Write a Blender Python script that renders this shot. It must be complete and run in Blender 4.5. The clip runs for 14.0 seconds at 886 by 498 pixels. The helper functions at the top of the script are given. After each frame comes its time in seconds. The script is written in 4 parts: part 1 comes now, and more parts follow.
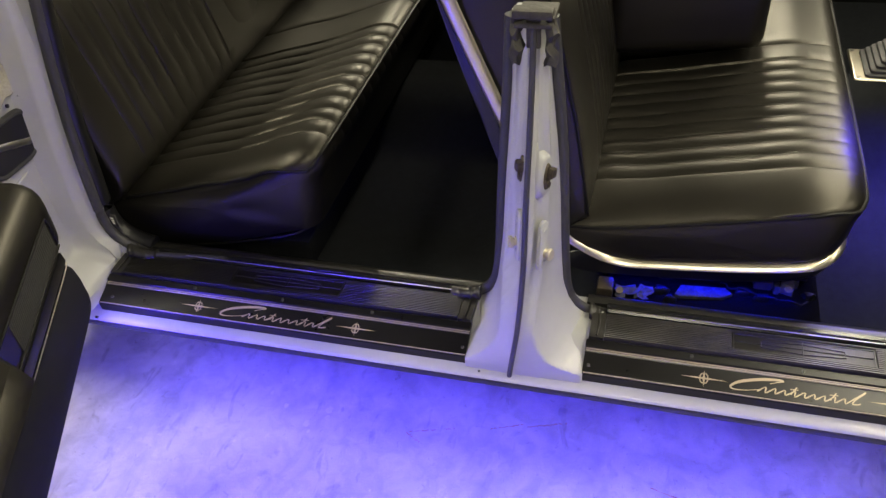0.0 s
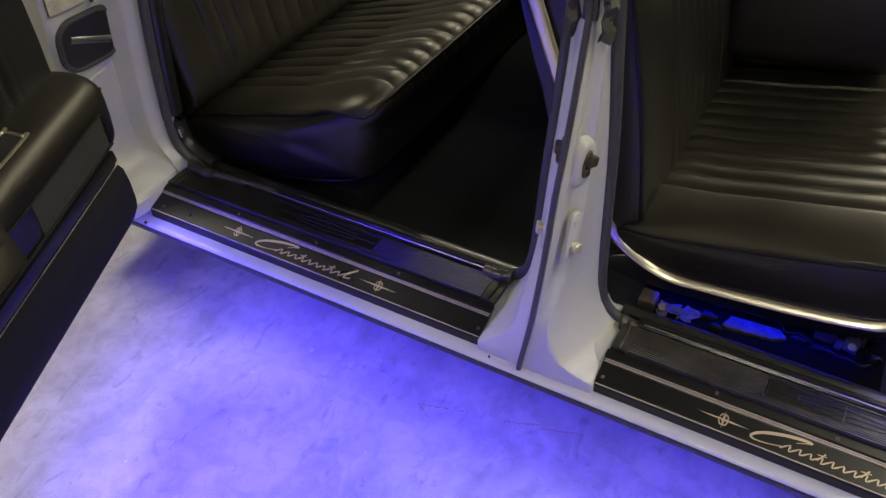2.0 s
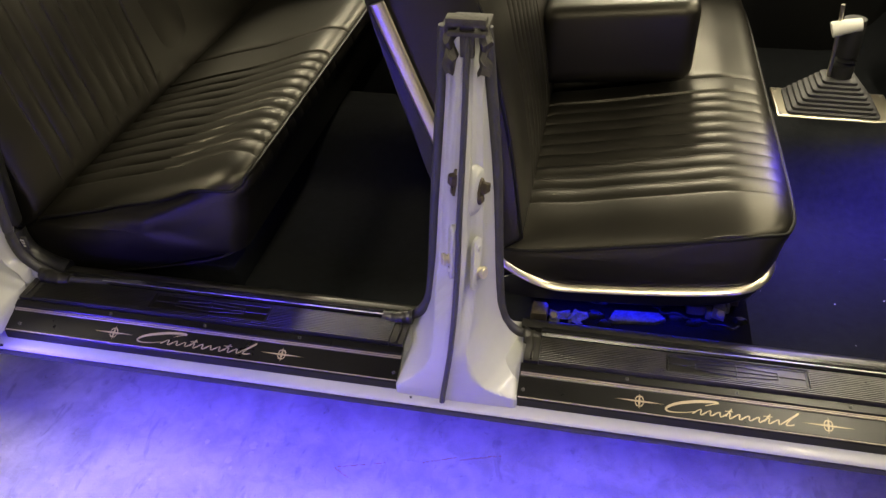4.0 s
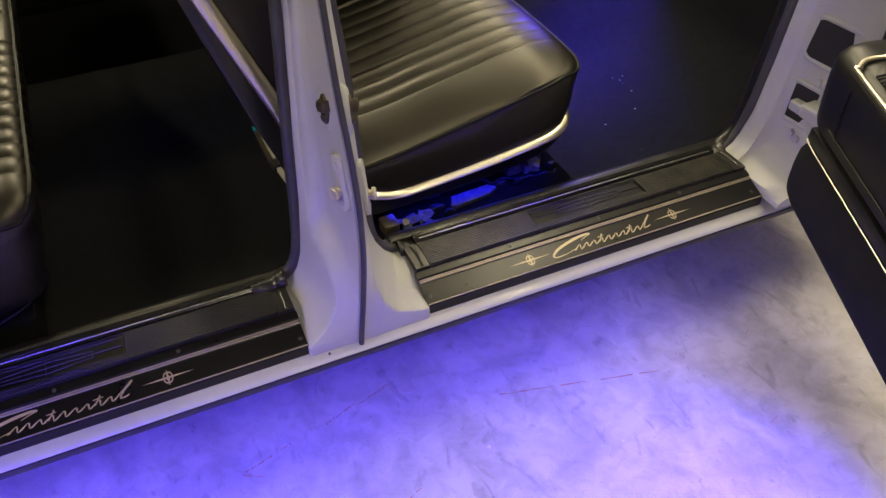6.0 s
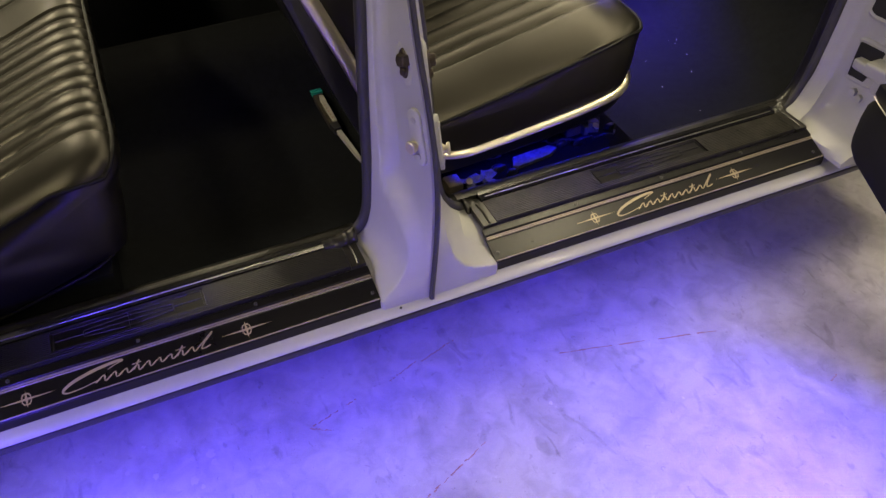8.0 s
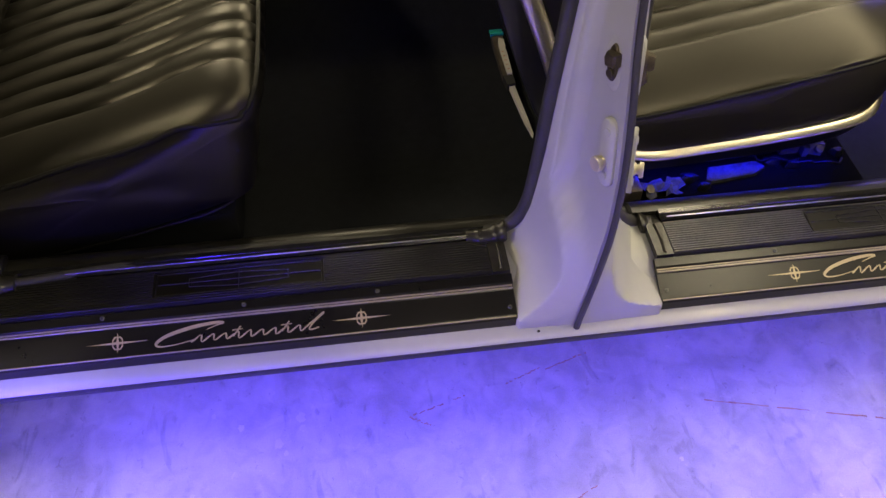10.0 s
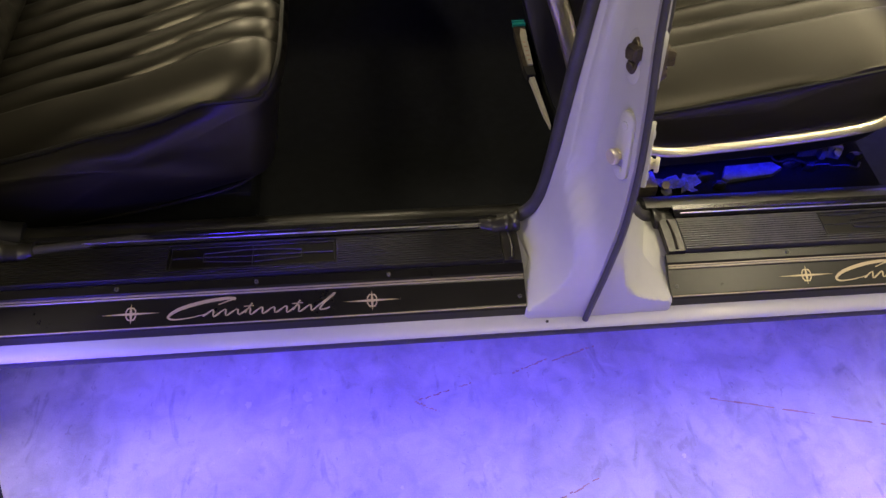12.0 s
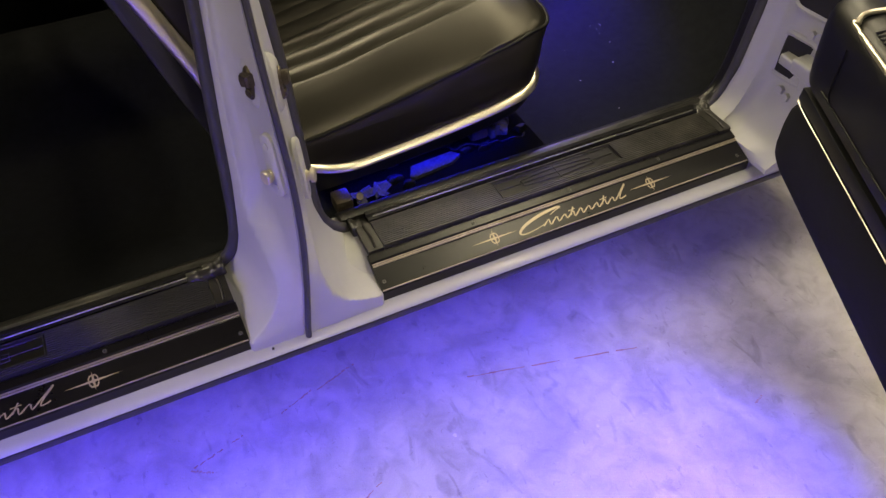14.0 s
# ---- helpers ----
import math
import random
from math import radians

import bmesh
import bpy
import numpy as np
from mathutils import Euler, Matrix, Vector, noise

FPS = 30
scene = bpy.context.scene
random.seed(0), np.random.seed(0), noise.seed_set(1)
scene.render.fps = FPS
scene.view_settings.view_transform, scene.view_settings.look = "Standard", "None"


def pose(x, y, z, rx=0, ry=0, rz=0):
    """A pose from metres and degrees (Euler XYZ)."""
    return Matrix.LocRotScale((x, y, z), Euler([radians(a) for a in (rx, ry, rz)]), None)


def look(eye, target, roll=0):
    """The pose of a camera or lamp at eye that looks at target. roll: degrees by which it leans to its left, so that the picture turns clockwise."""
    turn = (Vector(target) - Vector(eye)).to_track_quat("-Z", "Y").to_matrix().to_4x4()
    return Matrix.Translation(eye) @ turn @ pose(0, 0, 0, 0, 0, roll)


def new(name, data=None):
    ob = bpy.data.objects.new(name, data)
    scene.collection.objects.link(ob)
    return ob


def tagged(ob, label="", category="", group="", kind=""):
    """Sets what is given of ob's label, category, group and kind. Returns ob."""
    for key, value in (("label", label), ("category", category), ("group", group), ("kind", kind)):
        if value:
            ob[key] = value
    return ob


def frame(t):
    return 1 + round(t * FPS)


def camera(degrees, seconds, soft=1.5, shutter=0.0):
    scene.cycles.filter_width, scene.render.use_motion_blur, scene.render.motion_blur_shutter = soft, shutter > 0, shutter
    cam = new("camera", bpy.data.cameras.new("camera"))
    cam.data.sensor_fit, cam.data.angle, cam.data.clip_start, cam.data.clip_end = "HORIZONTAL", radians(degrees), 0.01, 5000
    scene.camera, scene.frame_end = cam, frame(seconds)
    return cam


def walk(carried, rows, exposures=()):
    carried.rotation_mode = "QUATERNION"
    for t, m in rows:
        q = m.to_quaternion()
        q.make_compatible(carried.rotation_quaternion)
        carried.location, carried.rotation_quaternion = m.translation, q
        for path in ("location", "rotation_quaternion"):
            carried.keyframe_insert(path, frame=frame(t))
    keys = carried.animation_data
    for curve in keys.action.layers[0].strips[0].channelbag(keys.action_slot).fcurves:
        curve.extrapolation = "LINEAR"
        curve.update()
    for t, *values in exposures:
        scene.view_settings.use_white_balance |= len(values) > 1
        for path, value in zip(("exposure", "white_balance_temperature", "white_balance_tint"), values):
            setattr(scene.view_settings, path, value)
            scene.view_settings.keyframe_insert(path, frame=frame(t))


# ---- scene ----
cam = camera(56.4, 14.0)
PATH = [
    (0, (0.31, -1.03, 1.536), (-0.159, 0.416, 0.237), -5.3),
    (0.5, (0.338, -1.035, 1.504), (-0.2, 0.372, 0.188), -4.6),
    (1, (0.416, -0.978, 1.479), (-0.211, 0.396, 0.167), -3.2),
    (1.5, (0.457, -0.929, 1.462), (-0.24, 0.396, 0.135), -1.5),
    (2, (0.467, -0.923, 1.461), (-0.29, 0.38, 0.146), -1.4),
    (2.2, (0.459, -0.929, 1.464), (-0.302, 0.374, 0.151), -1.4),
    (4.3, (0.251, -1.043, 1.458), (0.046, 0.543, 0.257), -1.6),
    (4.5, (0.202, -1.013, 1.457), (0.083, 0.565, 0.234), -1.9),
    (5, (0.073, -0.962, 1.412), (0.252, 0.548, 0.113), -1.3),
    (5.5, (-0.074, -0.947, 1.398), (0.392, 0.477, 0.073), -0.7),
    (6, (-0.16, -0.972, 1.39), (0.429, 0.413, 0.073), -1.5),
    (6.5, (-0.21, -1.05, 1.369), (0.34, 0.335, 0.035), -2.9),
    (7, (-0.264, -1.073, 1.357), (0.278, 0.305, 0.013), -3.0),
    (7.2, (-0.3, -1.056, 1.369), (0.282, 0.311, 0.031), -2.2),
    (9.3, (-0.171, -0.846, 1.378), (0.139, 0.517, -0.053), -1.9),
    (9.5, (-0.177, -0.811, 1.37), (0.095, 0.537, -0.082), -1.1),
    (10, (-0.214, -0.7, 1.347), (-0.032, 0.584, -0.176), 0.6),
    (10.5, (-0.239, -0.65, 1.324), (-0.132, 0.589, -0.243), 1.3),
    (11, (-0.256, -0.625, 1.308), (-0.174, 0.583, -0.284), 2.4),
    (11.5, (-0.252, -0.642, 1.327), (-0.142, 0.581, -0.252), 3.1),
    (12, (-0.215, -0.71, 1.348), (-0.065, 0.561, -0.19), 2.1),
    (12.5, (-0.174, -0.765, 1.355), (0.054, 0.552, -0.132), 0.7),
    (13, (-0.115, -0.798, 1.355), (0.257, 0.52, -0.102), 0.2),
    (13.5, (-0.07, -0.825, 1.351), (0.438, 0.467, -0.089), -0.2),
    (14, (-0.041, -0.862, 1.352), (0.517, 0.422, -0.076), -2.2),
]
# seconds, stops, white balance
EXPOSURES = [(0, 0.30, 6050, 10), (1, 0.12, 6000, 10), (2, -0.15, 5950, 10), (4.5, 0.35, 6600, 9), (5.5, 0.1, 6750, 9), (6.5, -0.16, 6800, 9), (7, -0.32, 6800, 9), (9.5, 0.0, 6800, 10), (11, -0.05, 6800, 10), (12.5, 0.05, 6750, 10), (14, -0.12, 6750, 9)]
walk(cam, [(t, look(eye, target, roll)) for t, eye, target, roll in PATH], EXPOSURES)

# ---- light ----
world = bpy.data.worlds.new("room_air")
scene.world = world
world.use_nodes = True
world.node_tree.nodes["Background"].inputs[0].default_value = (0.9, 0.92, 1.0, 1)
world.node_tree.nodes["Background"].inputs[1].default_value = 0.05

WARM = (1.0, 0.88, 0.61)
BLUE = (0.072, 0.034, 1.0)


def area_lamp(name, m, size, size_y, watts, colour, spread=180):
    data = bpy.data.lights.new(name, "AREA")
    data.shape, data.size, data.size_y = "RECTANGLE", size, size_y
    data.energy, data.color, data.spread = watts, colour, radians(spread)
    ob = new(name, data)
    ob.matrix_world = m
    return ob


CEILING = 3.1
# ceiling lights: place, watts, width, length
LAMPS = [(0.45, -1.95, 21, 0.44, 1.2), (1.45, 1.1, 58, 0.16, 3.4), (-2.75, -0.35, 72, 0.44, 1.2), (3.3, -0.35, 48, 0.44, 1.2), (-1.7, 4.1, 84, 0.44, 1.2), (0.3, 4.1, 84, 0.44, 1.2), (2.3, 4.1, 78, 0.44, 1.2)]
for lx, ly, watts, width, length in LAMPS:
    area_lamp("ceiling_lamp_light", look((lx, ly, CEILING - 0.13), (lx, ly, 0)), width, length, watts, WARM)



# ---- materials ----
def material(name):
    m = bpy.data.materials.new(name)
    m.use_nodes = True
    n = m.node_tree.nodes
    return m, n, m.node_tree.links, n["Principled BSDF"]


def mat(name, colour, rough=0.5, metal=0.0, vary=0.25, scale=20.0, bump=0.0, bump_scale=200.0, coat=0.0, rough_vary=0.12, kind="noise", colour2=None, spec=0.5):
    """A surface with a colour that varies at two scales, uneven gloss and a fine relief."""
    m, n, l, p = material(name)
    tc = n.new("ShaderNodeTexCoord")
    big = n.new("ShaderNodeTexNoise")
    big.inputs["Scale"].default_value, big.inputs["Detail"].default_value = scale, 6
    l.new(tc.outputs["Object"], big.inputs["Vector"])
    fine = n.new("ShaderNodeTexNoise")
    fine.inputs["Scale"].default_value, fine.inputs["Detail"].default_value = scale * 11, 3
    l.new(tc.outputs["Object"], fine.inputs["Vector"])
    mixf = n.new("ShaderNodeMix")
    mixf.inputs[0].default_value = 0.35
    l.new(big.outputs[0], mixf.inputs[2])
    l.new(fine.outputs[0], mixf.inputs[3])
    ramp = n.new("ShaderNodeValToRGB")
    c2 = colour2 or tuple(c * (1 + vary) for c in colour)
    c1 = tuple(c * (1 - vary) for c in colour)
    ramp.color_ramp.elements[0].position, ramp.color_ramp.elements[1].position = 0.3, 0.7
    ramp.color_ramp.elements[0].color, ramp.color_ramp.elements[1].color = (*c1, 1), (*c2, 1)
    l.new(mixf.outputs[0], ramp.inputs[0])
    l.new(ramp.outputs[0], p.inputs["Base Color"])
    rr = n.new("ShaderNodeMapRange")
    rr.inputs[3].default_value, rr.inputs[4].default_value = max(0.02, rough - rough_vary), min(1, rough + rough_vary)
    l.new(mixf.outputs[0], rr.inputs[0])
    l.new(rr.outputs[0], p.inputs["Roughness"])
    p.inputs["Metallic"].default_value = metal
    p.inputs["Coat Weight"].default_value = coat
    p.inputs["Coat Roughness"].default_value = 0.08
    p.inputs["Specular IOR Level"].default_value = spec
    if bump:
        if kind == "leather":
            tex = n.new("ShaderNodeTexVoronoi")
            tex.feature = "SMOOTH_F1"
            tex.inputs["Scale"].default_value = bump_scale
            out = tex.outputs["Distance"]
        else:
            tex = n.new("ShaderNodeTexNoise")
            tex.inputs["Scale"].default_value, tex.inputs["Detail"].default_value = bump_scale, 4
            out = tex.outputs[0]
        l.new(tc.outputs["Object"], tex.inputs["Vector"])
        b = n.new("ShaderNodeBump")
        b.inputs["Strength"].default_value, b.inputs["Distance"].default_value = bump, 0.002
        l.new(out, b.inputs["Height"])
        l.new(b.outputs[0], p.inputs["Normal"])
    return m


def glow(name, colour, strength):
    m, n, l, p = material(name)
    p.inputs["Base Color"].default_value = (*colour, 1)
    p.inputs["Emission Color"].default_value = (*colour, 1)
    p.inputs["Emission Strength"].default_value = strength
    return m


def concrete():
    """Pale sealed concrete, with dark smears, wiped patches, pale drips and specks."""
    m, n, l, p = material("concrete")
    tc = n.new("ShaderNodeTexCoord")

    def noise_tex(scale, detail, dist=0.0, stretch=None):
        t = n.new("ShaderNodeTexNoise")
        t.inputs["Scale"].default_value, t.inputs["Detail"].default_value, t.inputs["Distortion"].default_value = scale, detail, dist
        if stretch:
            mp = n.new("ShaderNodeMapping")
            mp.inputs["Scale"].default_value, mp.inputs["Rotation"].default_value = stretch, (0, 0, 0.7)
            l.new(tc.outputs["Object"], mp.inputs["Vector"])
            l.new(mp.outputs[0], t.inputs["Vector"])
        else:
            l.new(tc.outputs["Object"], t.inputs["Vector"])
        return t.outputs[0]

    def ramp(src, a, b, ca, cb):
        r = n.new("ShaderNodeValToRGB")
        r.color_ramp.elements[0].position, r.color_ramp.elements[1].position = a, b
        r.color_ramp.elements[0].color, r.color_ramp.elements[1].color = (*ca, 1), (*cb, 1)
        l.new(src, r.inputs[0])
        return r.outputs[0]

    def mult(a, b, f=1.0):
        x = n.new("ShaderNodeMix")
        x.data_type, x.blend_type = "RGBA", "MULTIPLY"
        x.inputs[0].default_value = f
        l.new(a, x.inputs[6])
        l.new(b, x.inputs[7])
        return x.outputs[2]

    base = ramp(noise_tex(2.2, 6, 0.6), 0.3, 0.7, (0.50, 0.49, 0.47), (0.64, 0.63, 0.60))
    smear = ramp(noise_tex(7, 8, 0.9, (1.0, 0.75, 1)), 0.34, 0.56, (0.76, 0.75, 0.75), (1, 1, 1))
    wipe = ramp(noise_tex(22, 5, 1.2, (1.0, 0.45, 1)), 0.30, 0.40, (0.68, 0.66, 0.66), (1, 1, 1))
    grain = ramp(noise_tex(420, 2), 0.3, 0.7, (0.90, 0.90, 0.90), (1.0, 1.0, 1.0))
    fleck = ramp(noise_tex(75, 5, 1.0, (1.0, 0.7, 1)), 0.28, 0.35, (0.80, 0.78, 0.78), (1, 1, 1))
    cloud = ramp(noise_tex(26, 7, 0.8), 0.36, 0.58, (0.87, 0.86, 0.86), (1, 1, 1))
    pits = ramp(noise_tex(260, 2), 0.24, 0.29, (0.6, 0.58, 0.57), (1, 1, 1))
    chalk = ramp(noise_tex(38, 3, 2.0), 0.66, 0.74, (1, 1, 1), (1.12, 1.12, 1.12))
    c = mult(mult(mult(mult(mult(mult(mult(base, smear), wipe, 0.7), fleck), chalk), cloud), pits), grain)
    l.new(c, p.inputs["Base Color"])
    rr = n.new("ShaderNodeMapRange")
    rr.inputs[3].default_value, rr.inputs[4].default_value = 0.42, 0.68
    l.new(noise_tex(14, 5), rr.inputs[0])
    l.new(rr.outputs[0], p.inputs["Roughness"])
    b = n.new("ShaderNodeBump")
    b.inputs["Strength"].default_value, b.inputs["Distance"].default_value = 0.25, 0.001
    l.new(noise_tex(160, 6), b.inputs["Height"])
    l.new(b.outputs[0], p.inputs["Normal"])
    return m


CONCRETE = concrete()
PAINT = mat("white_body_paint", (0.42, 0.425, 0.415), 0.40, vary=0.05, scale=6, coat=0.15, bump=0.04, bump_scale=500)
VINYL = mat("black_vinyl", (0.0055, 0.005, 0.004), 0.39, vary=0.3, scale=7, bump=0.06, bump_scale=900, kind="leather", rough_vary=0.06, spec=0.6)
VINYL.node_tree.nodes["Principled BSDF"].inputs["Specular Tint"].default_value = (1.0, 0.94, 0.80, 1)
VINYL_SIDE = mat("black_vinyl_side", (0.008, 0.008, 0.008), 0.34, vary=0.2, scale=9, bump=0.07, bump_scale=900, kind="leather", rough_vary=0.06)
PIPING = mat("piping_vinyl", (0.006, 0.0056, 0.005), 0.45, vary=0.2, spec=0.25)
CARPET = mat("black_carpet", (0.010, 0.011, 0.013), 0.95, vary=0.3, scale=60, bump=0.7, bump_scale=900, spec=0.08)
DOOR_CARPET = mat("door_carpet", (0.009, 0.009, 0.010), 0.9, vary=0.4, scale=50, bump=0.8, bump_scale=800, spec=0.2)
RUBBER = mat("black_rubber", (0.042, 0.041, 0.044), 0.5, vary=0.3, scale=30, bump=0.2, bump_scale=300)
OLD_RUBBER = mat("worn_rubber", (0.020, 0.019, 0.016), 0.32, vary=0.7, scale=40, bump=0.2, bump_scale=140)
PERISHED = mat("perished_rubber", (0.050, 0.047, 0.041), 0.62, vary=0.5, scale=55, bump=0.9, bump_scale=120, spec=0.35)
PLATE = mat("black_anodised_plate", (0.006, 0.0055, 0.0045), 0.29, vary=0.2, scale=12, bump=0.012, bump_scale=900, rough_vary=0.05, spec=0.4)
RIB_MAT = mat("black_moulded_insert", (0.012, 0.0115, 0.010), 0.33, vary=0.5, scale=30, bump=0.12, bump_scale=220, spec=0.55)
RIB_WORN = mat("scuffed_insert", (0.030, 0.028, 0.022), 0.34, vary=0.85, scale=26, bump=0.2, bump_scale=160, spec=0.6, rough_vary=0.2)
CHAMPAGNE = mat("champagne_inlay", (0.45, 0.37, 0.24), 0.42, metal=0.35, vary=0.06)
EDGE = mat("polished_bead", (0.40, 0.35, 0.26), 0.42, metal=0.6, vary=0.1)
CHROME = mat("chrome", (0.70, 0.65, 0.53), 0.30, metal=1.0, vary=0.02, rough_vary=0.01)
STEEL = mat("zinc_steel", (0.5, 0.48, 0.42), 0.32, metal=1.0, vary=0.2, scale=60)
BOLT = mat("cream_plated_steel", (0.62, 0.57, 0.44), 0.38, metal=0.5, vary=0.15, scale=60)
DARK_METAL = mat("dark_greasy_metal", (0.085, 0.070, 0.052), 0.45, metal=0.6, vary=0.6, scale=50, bump=0.4, bump_scale=150)
GREY_METAL = mat("greasy_grey_metal", (0.10, 0.098, 0.085), 0.42, metal=0.2, vary=0.6, scale=70, bump=0.4, bump_scale=160)
ZINC = mat("dull_zinc", (0.040, 0.040, 0.038), 0.6, metal=0.0, spec=0.1, vary=0.6, scale=90, bump=0.3, bump_scale=200)
RIDGE = mat("gloss_black_moulding", (0.01, 0.01, 0.01), 0.2, vary=0.2, scale=40, rough_vary=0.03)
FOAM = mat("yellowed_foam", (0.42, 0.40, 0.30), 0.7, vary=0.35, scale=25, bump=0.6, bump_scale=90)
GREASE = mat("black_grease", (0.004, 0.004, 0.004), 0.5, vary=0.5, scale=80, spec=0.12, bump=0.3, bump_scale=200)
# near-black, for the painted shade under the front seat
SEAT_SHADE = mat("seat_shade_black", (0.002, 0.002, 0.002), 0.95, vary=0.4, scale=80, spec=0.02, bump=0.4, bump_scale=600)
BLACK = mat("matt_black_paint", (0.012, 0.012, 0.012), 0.6, vary=0.3)
WALL = mat("pale_wall_paint", (0.40, 0.39, 0.37), 0.7, vary=0.06, scale=3, bump=0.1, bump_scale=80)
CEILING_PAINT = mat("dark_ceiling_paint", (0.05, 0.05, 0.048), 0.8, vary=0.06, scale=3, bump=0.1, bump_scale=80)
SCRAPER_WHITE = mat("aged_white_plastic", (0.46, 0.44, 0.37), 0.45, vary=0.12, scale=50)
WHITE_PLASTIC = mat("white_plastic", (0.75, 0.74, 0.66), 0.4, vary=0.05)
TEAL = mat("teal_plastic", (0.02, 0.42, 0.36), 0.4, vary=0.1)
BROWN = mat("brown_wood_grain", (0.16, 0.085, 0.035), 0.35, vary=0.3, scale=25)
SCRATCH = mat("rust_red_scratch", (0.40, 0.22, 0.17), 0.7, vary=0.4, scale=90)
DRIP = mat("pale_drip", (0.60, 0.59, 0.57), 0.6, vary=0.1, scale=60)
BLUE_LENS = glow("blue_lens", (0.02, 0.01, 1.0), 5.0)
LAMP_LENS = glow("lamp_diffuser", WARM, 5.0)


# ---- mesh helpers ----
def to_mesh(name, bm, material_, smooth=True, normals=True):
    if normals:
        bmesh.ops.recalc_face_normals(bm, faces=bm.faces)
    me = bpy.data.meshes.new(name)
    bm.to_mesh(me)
    bm.free()
    if smooth:
        me.shade_smooth()
        me.set_sharp_from_angle(angle=radians(38))
    me.materials.append(material_)
    return me


def part(name, bm, material_, parent=None, label="", smooth=True, normals=True):
    ob = new(name, to_mesh(name, bm, material_, smooth, normals))
    if parent:
        ob.parent = parent
        ob.matrix_parent_inverse = parent.matrix_world.inverted()
    if label:
        ob["label"] = label
    return ob


def thing(name, at, label, category, group="", kind=""):
    e = new(name)
    e.location = at
    e.empty_display_size = 0.05
    bpy.context.view_layer.update()
    return tagged(e, label, category, group, kind)


def box(x0, x1, y0, y1, z0, z1, bevel=0.0, seg=2, bm=None):
    b = bm or bmesh.new()
    r = bmesh.ops.create_cube(b, size=1)
    vs = r["verts"]
    for v in vs:
        v.co = Vector(((x0 + x1) / 2 + v.co.x * (x1 - x0), (y0 + y1) / 2 + v.co.y * (y1 - y0), (z0 + z1) / 2 + v.co.z * (z1 - z0)))
    if bevel:
        es = list({e for v in vs for e in v.link_edges})
        bmesh.ops.bevel(b, geom=es, offset=bevel, segments=seg, profile=0.6, affect="EDGES")
    return b


def loft(rings, closed=True, caps=True, bm=None):
    """Skin over rings of points, all of one length. closed: each ring is a loop."""
    b = bm or bmesh.new()
    vs = [[b.verts.new(p) for p in r] for r in rings]
    k = len(rings[0])
    for a, c in zip(vs, vs[1:]):
        for i in range(k if closed else k - 1):
            b.faces.new((a[i], a[(i + 1) % k], c[(i + 1) % k], c[i]))
    if caps and closed:
        b.faces.new(vs[0])
        b.faces.new(reversed(vs[-1]))
    return b


def smooth_path(pts, n=6):
    """Catmull-Rom through the points."""
    p = [Vector(q) for q in pts]
    p = [p[0] * 2 - p[1]] + p + [p[-1] * 2 - p[-2]]
    out = []
    for a, b, c, d in zip(p, p[1:], p[2:], p[3:]):
        for i in range(n):
            t = i / n
            out.append(0.5 * (2 * b + (c - a) * t + (2 * a - 5 * b + 4 * c - d) * t * t + (3 * b - a - 3 * c + d) * t ** 3))
    out.append(p[-2].copy())
    return out


def tube(pts, radius, sides=10, flat=1.0, up=(0, 0, 1), bm=None, n=6, straight=False):
    """A rod along a smooth path; radius may be a function of the way 0..1. flat: width against height across the path."""
    path = [Vector(q) for q in pts] if straight else smooth_path(pts, n)
    rings = []
    for i, c in enumerate(path):
        d = (path[min(i + 1, len(path) - 1)] - path[max(i - 1, 0)]).normalized()
        s = d.cross(Vector(up))
        if s.length < 1e-3:
            s = d.cross(Vector((0, 1, 0)))
        s.normalize()
        w = s.cross(d)
        r = radius(i / (len(path) - 1)) if callable(radius) else radius
        rings.append([c + s * (math.cos(a) * r * flat) + w * (math.sin(a) * r) for a in [2 * math.pi * j / sides for j in range(sides)]])
    return loft(rings, bm=bm)


def strip(pts, width, thick, centre, lean=1.3):
    """A flat moulding along a path, its face turned outwards from centre and up."""
    path = smooth_path(pts, 6)
    rings = []
    for i, c in enumerate(path):
        d = (path[min(i + 1, len(path) - 1)] - path[max(i - 1, 0)]).normalized()
        side = d.cross(Vector((0, 0, 1))).normalized()
        if side.dot(c - Vector((*centre, c.z))) < 0:
            side = -side
        a = (side + Vector((0, 0, lean))).normalized()
        b = a.cross(d).normalized()
        rings.append([c + b * (math.cos(t) * width) + a * (math.sin(t) * thick) for t in [2 * math.pi * j / 14 for j in range(14)]])
    return loft(rings)


def disc(c, axis, r, h, sides=20, bevel=0.0, bm=None):
    b = bm or bmesh.new()
    q = Vector((0, 0, 1)).rotation_difference(Vector(axis).normalized())
    prof = [(r, 0), (r, h - bevel), (r - bevel, h)] if bevel else [(r, 0), (r, h)]
    rings = [[Vector(c) + q @ Vector((rr * math.cos(a), rr * math.sin(a), hh)) for a in [2 * math.pi * j / sides for j in range(sides)]] for rr, hh in prof]
    return loft(rings, bm=b)


def ease(a, b, x):
    t = min(1, max(0, (x - a) / (b - a)))
    return t * t * (3 - 2 * t)


def along(table, x):
    """Smooth reading of a table of (x, value)."""
    if x <= table[0][0]:
        return table[0][1]
    for (a, u), (b, v) in zip(table, table[1:]):
        if x <= b:
            t = (x - a) / (b - a)
            return u + (v - u) * t
    return table[-1][1]


